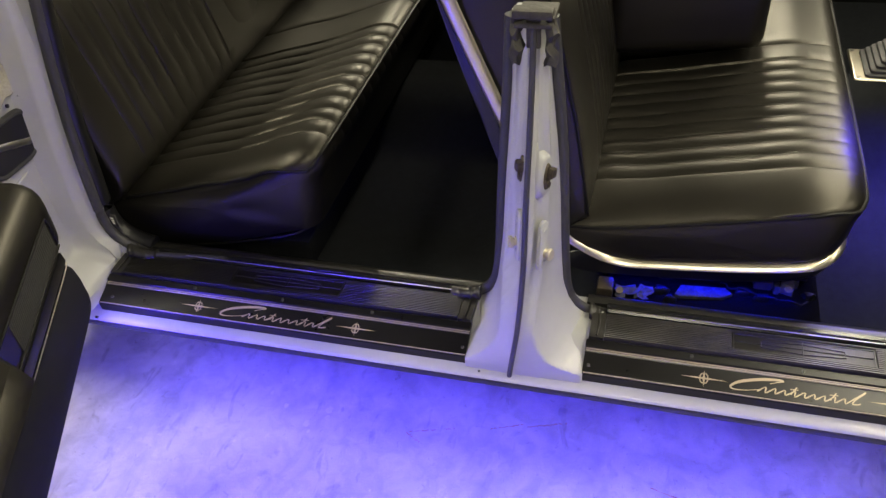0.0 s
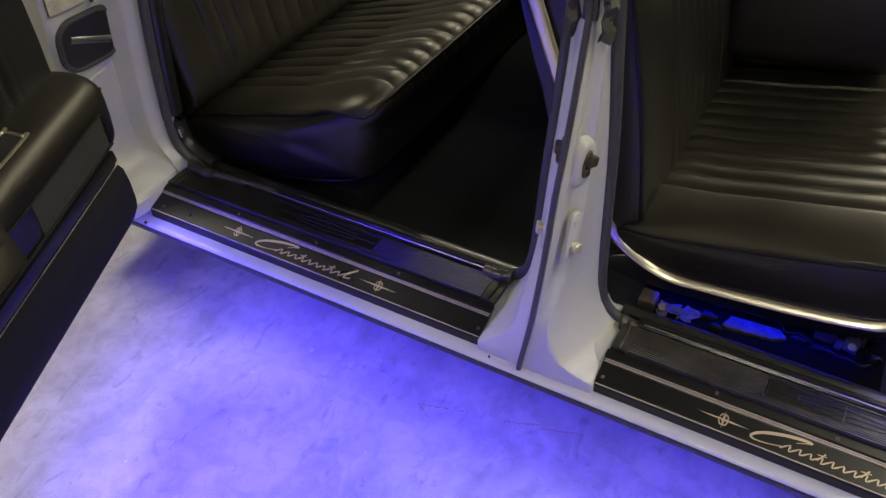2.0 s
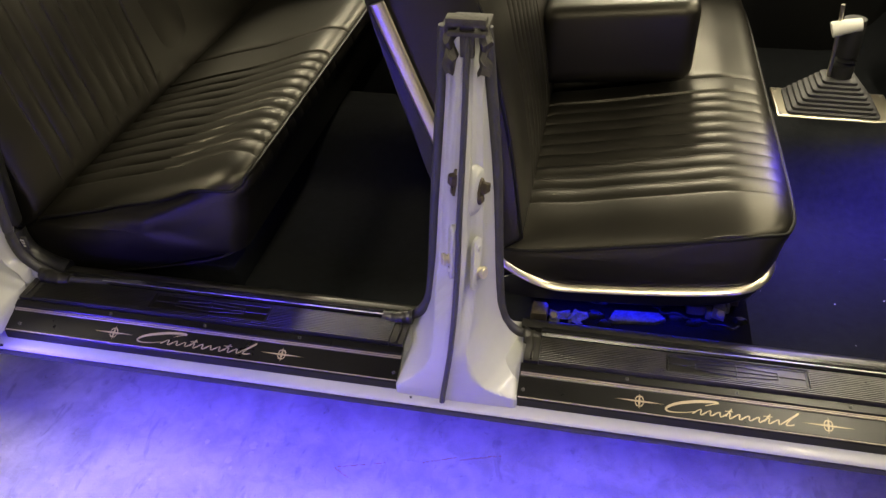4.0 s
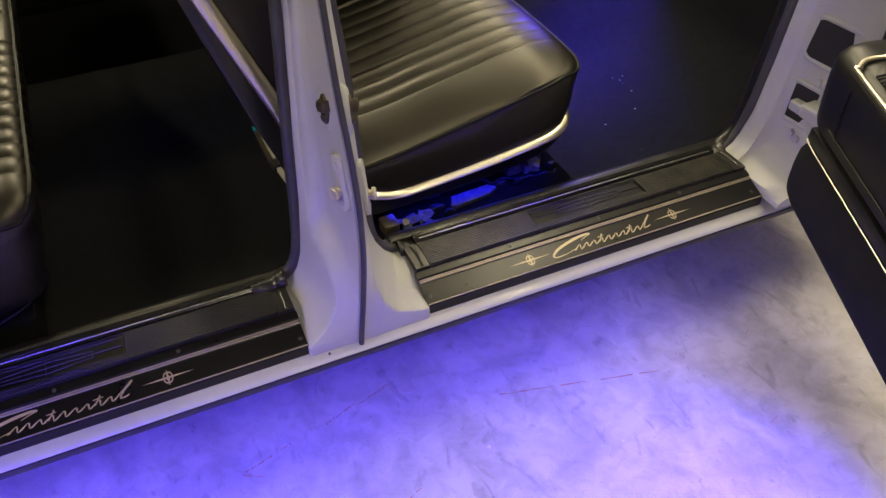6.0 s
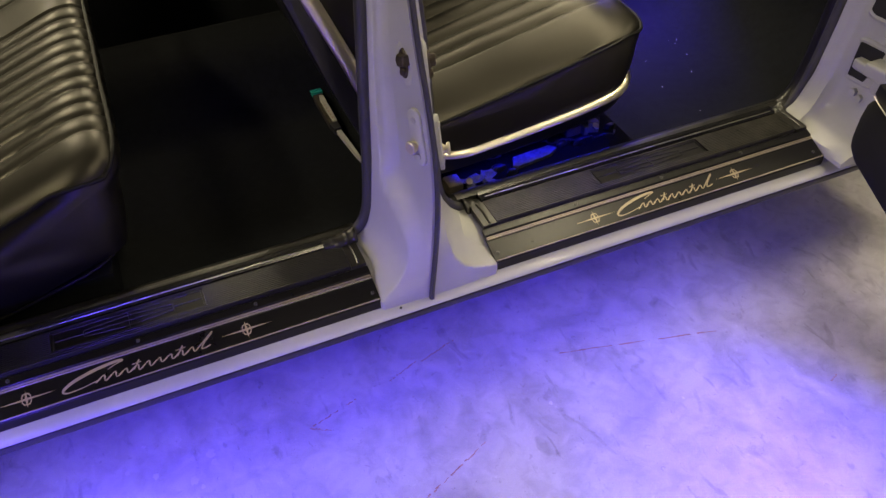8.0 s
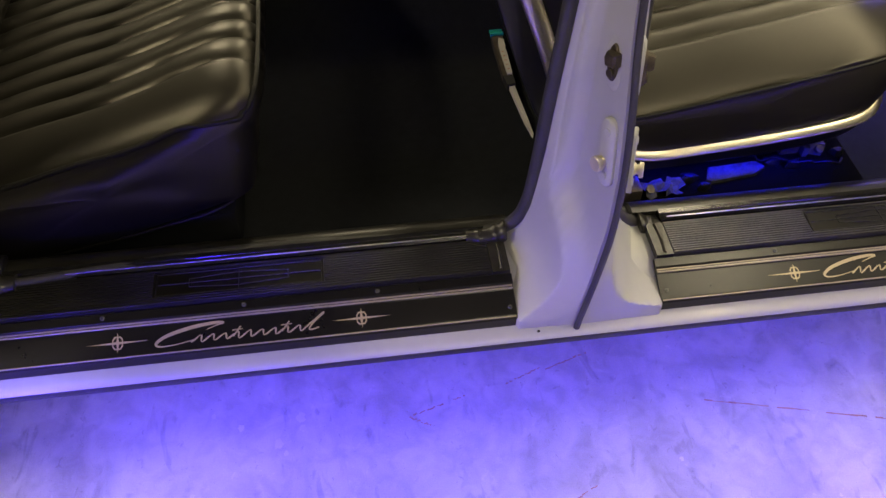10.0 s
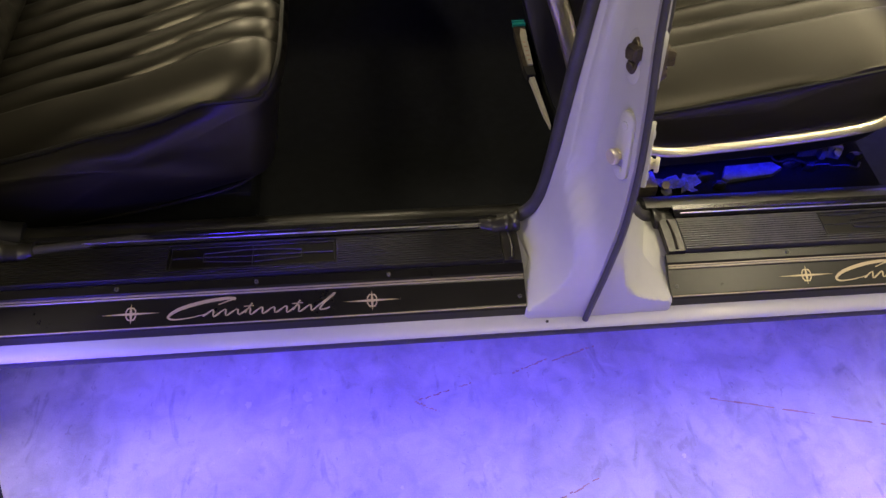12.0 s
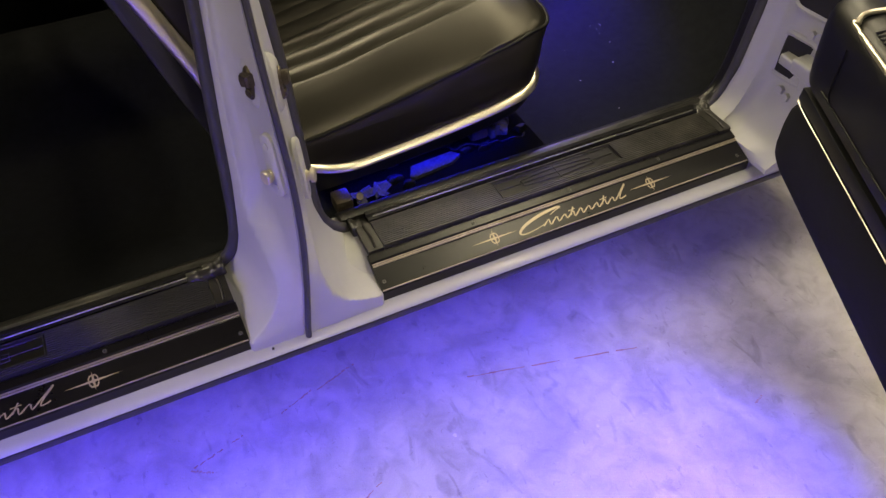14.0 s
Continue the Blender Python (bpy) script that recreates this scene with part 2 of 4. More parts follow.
# ---- room ----
def room():
    bm = bmesh.new()
    bmesh.ops.create_grid(bm, x_segments=8, y_segments=8, size=1)
    for v in bm.verts:
        v.co = Vector((v.co.x * 5, 0.6 + v.co.y * 4.6, 0))
    fl = part("floor", bm, CONCRETE, normals=False)
    tagged(fl, "pale smeared sealed concrete workshop floor", "floor", kind="structure")
    for name, b in (("wall_north", (-5, 5, 5.2, 5.3, 0, CEILING)), ("wall_south", (-5, 5, -4.1, -4.0, 0, CEILING)),
                    ("wall_west", (-5.1, -5, -4, 5.2, 0, CEILING)), ("wall_east", (5, 5.1, -4, 5.2, 0, CEILING))):
        tagged(part(name, box(*b), WALL), "plain pale painted workshop wall", "wall", kind="structure")
    tagged(part("ceiling", box(-5.1, 5.1, -4.1, 5.3, CEILING, CEILING + 0.1), CEILING_PAINT), "plain dark workshop ceiling", "ceiling", kind="structure")
    for lx, ly, watts, width, length in LAMPS:
        w, h = width / 2, length / 2 + 0.06
        t = thing("ceiling_light", (lx, ly, CEILING), "long ceiling light with a warm white diffuser", "lamp", "ceiling lights")
        part("housing", box(lx - w - 0.02, lx + w + 0.02, ly - h - 0.02, ly + h + 0.02, CEILING - 0.06, CEILING, 0.01), WHITE_PLASTIC, t)
        part("diffuser", box(lx - w, lx + w, ly - h, ly + h, CEILING - 0.1, CEILING - 0.06, 0.01), LAMP_LENS, t)
    return fl


FLOOR = room()


def floor_marks():
    """Long rust-red scratches and small pale drips on the concrete."""
    bm = bmesh.new()
    rnd = random.Random(3)

    def scratch(x0, y0, x1, y1, w=0.0023, breaks=7):
        n = 26
        d = Vector((x1 - x0, y1 - y0, 0))
        s = Vector((-d.y, d.x, 0)).normalized()
        for i in range(n):
            if rnd.random() < breaks / n:
                continue
            a, b = Vector((x0, y0, 0.0012)) + d * (i / n), Vector((x0, y0, 0.0012)) + d * ((i + 1) / n)
            o = s * rnd.uniform(-0.0012, 0.0012)
            k = s * w * rnd.uniform(0.25, 0.8)
            bm.faces.new([bm.verts.new(q) for q in (a - k + o, b - k + o, b + k + o, a + k + o)])

    for q in ((0.365, 0.013, 0.735, -0.082), (-0.02, -0.20, 0.14, -0.13), (0.10, 0.112, 0.19, 0.14), (-0.16, 0.046, -0.06, 0.075),
              (-0.17, 0.045, -0.13, 0.022), (0.845, -0.29, 0.87, -0.28), (0.02, 0.09, 0.09, 0.117)):
        scratch(*q)
    tagged(part("scratch_marks", bm, SCRATCH, FLOOR, "rust-red scratches", normals=False), kind="stuff")
    bm = bmesh.new()
    for x, y, r in ((-0.363, 0.068, 0.012), (-0.403, 0.02, 0.011), (-0.36, 0.046, 0.008), (-0.47, 0.06, 0.008), (-0.39, 0.0, 0.006), (-0.63, -0.378, 0.005),
                    (0.3, -0.1, 0.005), (-0.52, 0.09, 0.006), (-0.2, -0.12, 0.004), (-0.55, -0.06, 0.005), (0.55, -0.2, 0.004)):
        ring = []
        for j in range(14):
            a = 2 * math.pi * j / 14
            k = r * (0.9 + 0.10 * math.sin(3 * a + x * 40) + 0.13 * math.sin(5 * a + y * 70) + 0.08 * math.sin(8 * a + x * 90))
            ring.append(bm.verts.new((x + 0.8 * k * math.cos(a), y + k * math.sin(a), 0.0014)))
        bm.faces.new(ring)
    tagged(part("drip_marks", bm, DRIP, FLOOR, "small pale drips", normals=False), kind="stuff")


floor_marks()

# ---- car body ----
CAR = thing("car", (0, 0.9, 0), "white four-door convertible car with both near doors open", "car")
X0, X1 = -1.25, 1.45


def sweep_x(profile, x0, x1, steps=2, closed=False, bm=None):
    rings = [[Vector((x0 + (x1 - x0) * i / (steps - 1), y, z)) for y, z in profile] for i in range(steps)]
    return loft(rings, closed=closed, bm=bm)


# rocker: inner sill top, rounded outer band, underside
ROCKER = [(0.19, 0.27), (0.19, 0.355), (0.15, 0.362), (0.08, 0.358), (0.045, 0.344), (0.02, 0.330), (0.0085, 0.319), (0.0040, 0.3172), (-0.004, 0.3168), (-0.011, 0.3158), (-0.0165, 0.3140), (-0.0205, 0.3115), (-0.022, 0.3085), (-0.019, 0.3065), (0.0, 0.305), (0.02, 0.29), (0.19, 0.27)][:-1]
part("rocker_panel", sweep_x(ROCKER, X0, X1, 24, closed=True), PAINT, CAR)
part("pinch_weld_strip", sweep_x([(-0.0115, 0.3062), (-0.0120, 0.3020), (-0.0185, 0.3005), (-0.0200, 0.2970), (-0.0180, 0.2885), (-0.0120, 0.2860), (0.002, 0.2870), (0.002, 0.3045)], X0, X1, 2, closed=True), RUBBER, CAR, "black rubber strip")

RIDGE_Y = [(0.32, -0.006), (0.42, -0.003), (0.52, 0.0), (0.61, 0.012), (0.70, 0.032), (0.78, 0.058), (0.90, 0.085), (1.0, 0.102)]
RIDGE_X = [(0.32, 0.089), (0.36, 0.094), (0.42, 0.103), (0.52, 0.112), (0.61, 0.116), (0.78, 0.116), (1.0, 0.118)]
REAR_IN = [(0.335, -0.06), (0.35, -0.03), (0.362, 0.0), (0.38, 0.018), (0.40, 0.028), (0.43, 0.037), (0.47, 0.042), (0.53, 0.047), (0.65, 0.053), (0.78, 0.062), (0.92, 0.070), (1.0, 0.075)]
FRONT_IN = [(0.335, 0.28), (0.345, 0.25), (0.355, 0.220), (0.375, 0.196), (0.40, 0.181), (0.44, 0.170), (0.51, 0.166), (0.68, 0.160), (0.79, 0.152), (0.92, 0.138), (1.0, 0.134)]


# rear side: the inner crease, then a channel up to the outer crease of the striker face
REAR_AX = [(0.335, 0.0015), (0.342, 0.010), (0.355, 0.032), (0.368, 0.045), (0.382, 0.055), (0.399, 0.063), (0.43, 0.065), (0.46, 0.064), (0.51, 0.060), (0.6, 0.063), (0.7, 0.069), (0.85, 0.080), (1.0, 0.086)]
REAR_AY = [(0.335, -0.004), (0.355, 0.007), (0.382, 0.014), (0.41, 0.021), (0.43, 0.029), (0.46, 0.053), (0.484, 0.082), (0.508, 0.108), (0.536, 0.122), (0.6, 0.130), (0.75, 0.135), (1.0, 0.138)]
REAR_BX = [(0.335, 0.066), (0.36, 0.080), (0.40, 0.088), (0.45, 0.091), (0.5, 0.092), (0.6, 0.092), (0.7, 0.092), (0.78, 0.094), (0.85, 0.100), (1.0, 0.104)]
REAR_BY = [(0.335, -0.005), (0.37, -0.001), (0.405, 0.003), (0.449, 0.016), (0.479, 0.040), (0.499, 0.070), (0.517, 0.096), (0.54, 0.109), (0.6, 0.112), (0.7, 0.113), (0.78, 0.118), (1.0, 0.128)]
FRONT_CX = [(0.335, 0.2225), (0.340, 0.220), (0.348, 0.185), (0.36, 0.160), (0.385, 0.142), (0.43, 0.131), (0.52, 0.138), (0.6, 0.146), (0.7, 0.146), (0.85, 0.14), (1.0, 0.134)]
CREASE_Y = [(0.335, -0.004), (0.42, 0.0), (0.46, 0.02), (0.52, 0.056), (0.6, 0.078), (0.7, 0.092), (0.85, 0.112), (1.0, 0.125)]


def soften(pts, n=100, passes=1):
    """The same line with evenly spaced points and rounded corners."""
    lens = [0.0]
    for a, b in zip(pts, pts[1:]):
        lens.append(lens[-1] + (b - a).length)
    out = []
    for i in range(n):
        d = lens[-1] * i / (n - 1)
        k = next(q for q in range(1, len(lens)) if lens[q] >= d - 1e-9)
        f = (d - lens[k - 1]) / max(1e-9, lens[k] - lens[k - 1])
        out.append(pts[k - 1].lerp(pts[k], f))
    for _ in range(passes):
        out = [out[0]] + [(a + b * 2 + c) / 4 for a, b, c in zip(out, out[1:], out[2:])] + [out[-1]]
    return out


def pillar():
    """Flange, crease, shallow valley, ridge; and the same on the other side."""
    zs = [0.312, 0.318, 0.325, 0.335, 0.338, 0.341, 0.344, 0.347, 0.35, 0.354, 0.358, 0.363, 0.369, 0.377, 0.387, 0.40, 0.415, 0.43, 0.445, 0.46, 0.475, 0.49, 0.51, 0.54, 0.57, 0.61, 0.65, 0.69, 0.73, 0.77, 0.81, 0.86, 0.91, 0.96, 0.985]
    rings = []
    for z in zs:
        yr, xr, yc = along(RIDGE_Y, z), along(RIDGE_X, z), along(CREASE_Y, z)
        xi, ax, ay, bx, by = along(REAR_IN, z), along(REAR_AX, z), along(REAR_AY, z), along(REAR_BX, z), along(REAR_BY, z)
        up = ease(0.40, 0.5, z)
        rear = [Vector((xi + (ax - xi) * f, 0.148 + (ay - 0.148) * f, z)) for f in (0, 0.3, 0.6, 0.85, 0.95, 1.0)]
        rear += [Vector((ax + (bx - ax) * f, ay + (by - ay) * f + 0.006 * up * math.sin(math.pi * f), z)) for f in (0.08, 0.2, 0.4, 0.6, 0.8, 0.92, 1.0)]
        xe = xr - 0.006
        rear += [Vector((bx + (xe - bx) * f, by + (yr - by) * f, z)) for f in (0.04, 0.15, 0.35, 0.55, 0.75, 0.92, 1.0)]
        sides = [soften(rear)]
        for xi, xc, d in ((along(FRONT_IN, z), along(FRONT_CX, z), -1),):
            half = []
            for f in (0, 0.2, 0.4, 0.6, 0.8, 0.93, 1.0):
                hollow = 0.006 * math.sin(math.pi * f) * d * ease(0.40, 0.5, z)
                half.append(Vector((xi + (xc - xi) * f + hollow, 0.148 + (yc - 0.148) * f, z)))
            xe = xr - 0.006 * d
            for f in (0.08, 0.2, 0.4, 0.6, 0.8, 0.95):
                valley = 0.009 * math.sin(math.pi * min(1, f * 1.25)) * d * ease(0.42, 0.55, z)
                half.append(Vector((xc + (xe - xc) * f + valley, yc + (yr - yc) * f + 0.004 * math.sin(math.pi * f) * ease(0.4, 0.5, z), z)))
            half.append(Vector((xe + 0.001 * d, yr - 0.001, z)))
            sides.append(soften(half))
        xi, xf = along(REAR_IN, z), along(FRONT_IN, z)
        rings.append(sides[0] + sides[1][::-1] + [Vector((xf - 0.005, 0.172, z)), Vector((xi + 0.005, 0.172, z))])
    return loft(rings)


part("centre_pillar", pillar(), PAINT, CAR)
part("centre_seal", tube([(along(RIDGE_X, z), along(RIDGE_Y, z) - 0.0065, z) for z in (0.318, 0.34, 0.38, 0.44, 0.52, 0.61, 0.70, 0.78, 0.88, 0.99)], 0.0050, 8, up=(0, 1, 0)), RUBBER, CAR, "ribbed black rubber seal")


def pillar_top():
    cap = part("pillar_cap", box(0.088, 0.146, 0.085, 0.165, 0.984, 0.992, 0.003), PERISHED, CAR, "torn black rubber cap")
    part("cap_bar", box(0.086, 0.147, 0.080, 0.104, 1.000, 1.014, 0.004), PERISHED, cap)
    part("cap_web", box(0.106, 0.128, 0.090, 0.10, 0.95, 1.002, 0.003), PERISHED, cap)
    for x0, x1, lean in ((0.078, 0.103, -1), (0.131, 0.154, 1)):
        bm = bmesh.new()
        rings = []
        for k in range(7):
            z = 0.925 + 0.075 * k / 6
            c = (x0 + x1) / 2 + lean * 0.003 * math.sin(k * 2.1)
            w = (x1 - x0) / 2 * (0.75 + 0.25 * math.sin(k * 1.7 + lean))
            y = along(CREASE_Y, z) - 0.022 + 0.004 * math.sin(k * 2.7)
            rings.append([Vector((c + w * math.cos(a), y + 0.012 * math.sin(a), z + 0.004 * math.sin(3 * a + k))) for a in [2 * math.pi * q / 10 for q in range(10)]])
        part("cap_flap", loft(rings, bm=bm), PERISHED, cap)


pillar_top()


def striker(c, out, plate_c, name="striker"):
    """A bolt with a wide head on a pressed plate."""
    c, out = Vector(c), Vector(out).normalized()
    up = Vector((0.0, 0.25, 1)).normalized()
    side = out.cross(up).normalized()
    pts = []
    for j in range(28):
        a = 2 * math.pi * j / 28
        pts.append((math.cos(a) * 0.014, math.sin(a) * 0.014 + (0.034 if math.sin(a) > 0 else -0.034)))
    bm = bmesh.new()
    o = Vector(plate_c) + out * 0.004
    loft([[o + side * (x * k) + up * (y * (1 - (1 - k) * 0.3)) + out * h for x, y in pts] for k, h in ((1, -0.004), (1, 0.0015), (0.88, 0.003))], bm=bm)
    pl = part("striker_plate", bm, PAINT, CAR)
    bm = bmesh.new()
    disc(c, out, 0.0068, 0.016, 18, bm=bm)
    disc(c + out * 0.004, out, 0.0088, 0.005, 18, 0.001, bm=bm)
    disc(c + out * 0.013, out, 0.0108, 0.006, 22, 0.0015, bm=bm)
    part("striker_bolt", bm, BOLT, pl, "zinc-plated striker bolt")
    for k in (0.030, -0.032):
        part("plate_screw", disc(o + up * k + out * 0.0025, out, 0.0055, 0.002, 14, 0.0008), PAINT, pl)
    return pl


REAR_OUT, FRONT_OUT = Vector((-0.92, -0.38, 0.08)), Vector((0.92, -0.36, 0.08))
striker((0.102, 0.042, 0.612), REAR_OUT, (0.104, 0.040, 0.628))
striker((0.140, 0.05, 0.585), FRONT_OUT, (0.138, 0.050, 0.600))


def bump_stop(c, out):
    """A pressed boss in the pillar that carries a greasy slotted wedge."""
    c, out = Vector(c), Vector(out).normalized()
    up = Vector((0.05, 0.28, 1)).normalized()
    q = out.cross(up).normalized()

    def oval(w, hgt, lift, shift=0.0, n=24):
        return [c + q * (w * math.cos(a) + shift) + up * (hgt * math.sin(a)) + out * lift for a in [2 * math.pi * j / n for j in range(n)]]

    st = part("stop_boss", loft([oval(0.030, 0.052, -0.016), oval(0.026, 0.044, -0.006), oval(0.022, 0.038, 0.0), oval(0.018, 0.034, 0.003), oval(0.014, 0.030, 0.0035)]), PAINT, CAR)
    wedge = part("stop_wedge", loft([oval(0.0090, 0.0235, -0.002), oval(0.0090, 0.0235, 0.005), oval(0.0078, 0.022, 0.007)]), DARK_METAL, st, "brown greasy metal wedge")
    bm = bmesh.new()
    rings = []
    for k, lift in ((1.0, 0.004), (1.0, 0.013), (0.8, 0.016)):
        rings.append([c + q * x * k + up * (0.008 + y * k) + out * lift for x, y in ((-0.013, -0.010), (0.003, -0.011), (0.006, 0.0), (0.003, 0.008), (-0.013, 0.006))])
    loft(rings, bm=bm)
    disc(c - up * 0.013 + out * 0.006, out, 0.0065, 0.004, 14, 0.001, bm=bm)
    part("wedge_block", bm, DARK_METAL, wedge)


bump_stop((0.104, 0.078, 0.740), REAR_OUT)
bump_stop((0.138, 0.082, 0.725), FRONT_OUT)

REAR_WS = [(0.072, 0.152, 0.975), (0.066, 0.150, 0.86), (0.058, 0.15, 0.74), (0.050, 0.15, 0.62), (0.044, 0.15, 0.51), (0.036, 0.15, 0.435), (0.020, 0.15, 0.395), (-0.010, 0.15, 0.374), (-0.05, 0.15, 0.368)]
FRONT_WS = [(0.137, 0.152, 0.975), (0.147, 0.15, 0.86), (0.157, 0.15, 0.74), (0.162, 0.15, 0.62), (0.166, 0.15, 0.51), (0.172, 0.15, 0.425), (0.186, 0.15, 0.385), (0.215, 0.15, 0.362), (0.26, 0.15, 0.356)]
C_WS = [(-0.745, 0.132, 0.375), (-0.785, 0.136, 0.386), (-0.823, 0.136, 0.412), (-0.84, 0.134, 0.46), (-0.836, 0.132, 0.57), (-0.824, 0.132, 0.71), (-0.806, 0.134, 0.85), (-0.78, 0.136, 1.0)]
A_WS = [(0.90, 0.15, 0.352), (0.965, 0.152, 0.356), (1.005, 0.152, 0.385), (1.030, 0.15, 0.45), (1.050, 0.148, 0.56), (1.072, 0.146, 0.72), (1.09, 0.146, 0.88)]
for w in (REAR_WS, FRONT_WS, C_WS, A_WS):
    part("door_seal", tube(w, 0.0105, 10), RUBBER, CAR, "soft black door seal")
part("door_seal", tube([(-0.745, 0.132, 0.375), (-0.4, 0.160, 0.372), (-0.05, 0.15, 0.368)], 0.008, 10, n=10), RUBBER, CAR)
part("door_seal", tube([(0.26, 0.15, 0.356), (0.6, 0.165, 0.352), (0.9, 0.15, 0.352)], 0.008, 10, n=10), RUBBER, CAR)


for w, k in ((C_WS, -1), (A_WS, 1)):
    part("post_trim", tube([(x + k * 0.012, 0.163, z) for x, y, z in w], 0.022, 10), VINYL_SIDE, CAR, "black vinyl post trim")


def seal_boot(c, turn):
    """A wrinkled end boot that joins the pillar seal to the sill seal."""
    bm = bmesh.new()
    c = Vector(c)
    n = 26
    rings = []
    for i in range(n):
        t = i / (n - 1)
        fold = 0.0012 * math.exp(-((t - 0.30) / 0.05) ** 2) + 0.0018 * math.exp(-((t - 0.70) / 0.04) ** 2) + 0.0018 * math.exp(-((t - 0.93) / 0.06) ** 2)
        r = 0.0105 + 0.0030 * t + fold
        o = Vector((turn * (t - 0.5) * 0.062, -0.004 * math.sin(t * 3), 0.009 * t * t))
        rings.append([c + o + Vector((0.0006 * math.sin(2 * a + 0.3 * i), r * 1.25 * math.cos(a) + 0.0005 * math.sin(3 * a + 0.25 * i), r * math.sin(a))) for a in [2 * math.pi * j / 14 for j in range(14)]])
    loft(rings, bm=bm)
    part("seal_boot", bm, OLD_RUBBER, CAR, "wrinkled rubber boot")


seal_boot((-0.028, 0.142, 0.372), 1)
seal_boot((0.252, 0.142, 0.358), -1)
seal_boot((-0.765, 0.132, 0.378), -1)
seal_boot((0.945, 0.150, 0.355), 1)


def jamb(curve, sx, name, deep):
    """The pressed post at the far end of a door opening: it curves from the seal out to the body side, and flares into the sill."""
    zs = [0.335, 0.345, 0.355, 0.365, 0.38, 0.40, 0.42, 0.45, 0.5, 0.56, 0.62, 0.68, 0.74, 0.80, 0.86, 0.92, 0.99]
    tab = sorted((z, x) for x, y, z in curve)
    rings = []
    for z in zs:
        x = along(tab, z)
        low = math.exp(-(z - 0.335) / 0.05)
        ring = [Vector((x + sx * 0.02, 0.175, z))]
        for k, (dx, y) in enumerate(((0.0, 0.142), (0.003, 0.133), (0.014, 0.127), (0.018, 0.122), (0.024, 0.108), (0.030, 0.103), (0.044, 0.096), (0.056, 0.086), (0.060, 0.07), (0.060, 0.045), (0.060, 0.02), (0.060, -0.01), (0.061, -0.03), (0.066, -0.040))):
            flare = low * 0.035 * math.sin(math.pi * min(1, k / 12))
            px = x + sx * (dx * deep - flare)
            if k > 1:
                px = max(px, 0.9735) if sx > 0 else min(px, -0.8185)
            ring.append(Vector((px, y - low * 0.02 * (k == 3 or k == 4), z)))
        ring += [Vector((x + sx * 0.30, -0.042, z)), Vector((x + sx * 0.30, 0.175, z))]
        rings.append(ring)
    return part(name, loft(rings), PAINT, CAR)


jamb(C_WS, -1, "rear_post", 1.25)
jamb(A_WS, 1, "front_post", 0.62)


def rounded(c, u, v, w, h, r, n=6):
    """Points of a rounded rectangle about c in the plane of u and v."""
    out = []
    for qx, qy, a0 in ((1, 1, 0), (-1, 1, 90), (-1, -1, 180), (1, -1, 270)):
        for i in range(n + 1):
            a = radians(a0 + 90 * i / n)
            out.append(Vector(c) + Vector(u) * (qx * (w / 2 - r) + r * math.cos(a)) + Vector(v) * (qy * (h / 2 - r) + r * math.sin(a)))
    return out


def opening(c, u, v, w, h, r, name, lip_mat):
    """A flat black plate that paints the dark inside a pocket, with a raised lip."""
    nrm = Vector(u).cross(Vector(v)).normalized()
    ring = rounded(c, u, v, w, h, r)
    bm = bmesh.new()
    loft([[p + nrm * 0.004 for p in ring], [p - nrm * 0.004 for p in ring]], bm=bm)
    hole = part(name, bm, BLACK, CAR, "black plate for the dark inside an opening")
    part("lip", tube(ring + [ring[0]], 0.0065, 8, straight=True, up=nrm), lip_mat, hole)
    return hole


# ---- sill plates ----
PLATE_PROFILE = [(0.010, 0.3155), (0.0035, 0.3155), (0.0030, 0.3345), (0.0045, 0.3380), (0.0075, 0.3400), (0.0435, 0.3545), (0.0455, 0.3562), (0.0505, 0.3572), (0.0525, 0.3625), (0.0650, 0.3665), (0.0660, 0.3665), (0.066, 0.360), (0.05, 0.352), (0.03, 0.344), (0.010, 0.332)]


def on_slope(x, s):
    """The place at x along the plate and s metres up its sloping face."""
    a = math.atan2(0.3545 - 0.3400, 0.036)
    return Vector((x, 0.0075 + s * math.cos(a), 0.3400 + s * math.sin(a) + 0.0009))


def emblem(bm, x, k=1.0):
    m = 0.0185
    for dx, ds in ((0.044, 0.0019), (0.0022, 0.0155)):
        if dx > ds:
            q = [(-dx, 0), (0, -ds), (dx, 0), (0, ds)]
        else:
            q = [(0, -ds), (dx, 0), (0, ds), (-dx, 0)]
        bm.faces.new([bm.verts.new(on_slope(x + k * a, m + k * b)) for a, b in q])
    w, h, t = 0.0075, 0.0098, 0.0016
    pts = [(-w * 0.6, -h), (w * 0.6, -h), (w, -h * 0.5), (w, h * 0.5), (w * 0.6, h), (-w * 0.6, h), (-w, h * 0.5), (-w, -h * 0.5)]
    for (a, b), (c, d) in zip(pts, pts[1:] + pts[:1]):
        f = 1 - t / w
        bm.faces.new([bm.verts.new(on_slope(x + k * p, m + k * q)) for p, q in ((a, b), (c, d), (c * f, d * f), (a * f, b * f))])


def ribbon(bm, pts, width):
    """A flat pen stroke on the plate's slope; width is a function of the way 0..1."""
    path = smooth_path([(a, b, 0) for a, b in pts], 8)
    left, right = [], []
    for i, c in enumerate(path):
        d = (path[min(i + 1, len(path) - 1)] - path[max(i - 1, 0)]).normalized()
        s = Vector((-d.y, d.x, 0)) * width(i / (len(path) - 1)) / 2
        left.append(bm.verts.new(on_slope((c + s).x, (c + s).y)))
        right.append(bm.verts.new(on_slope((c - s).x, (c - s).y)))
    for i in range(len(path) - 1):
        bm.faces.new((left[i], left[i + 1], right[i + 1], right[i]))


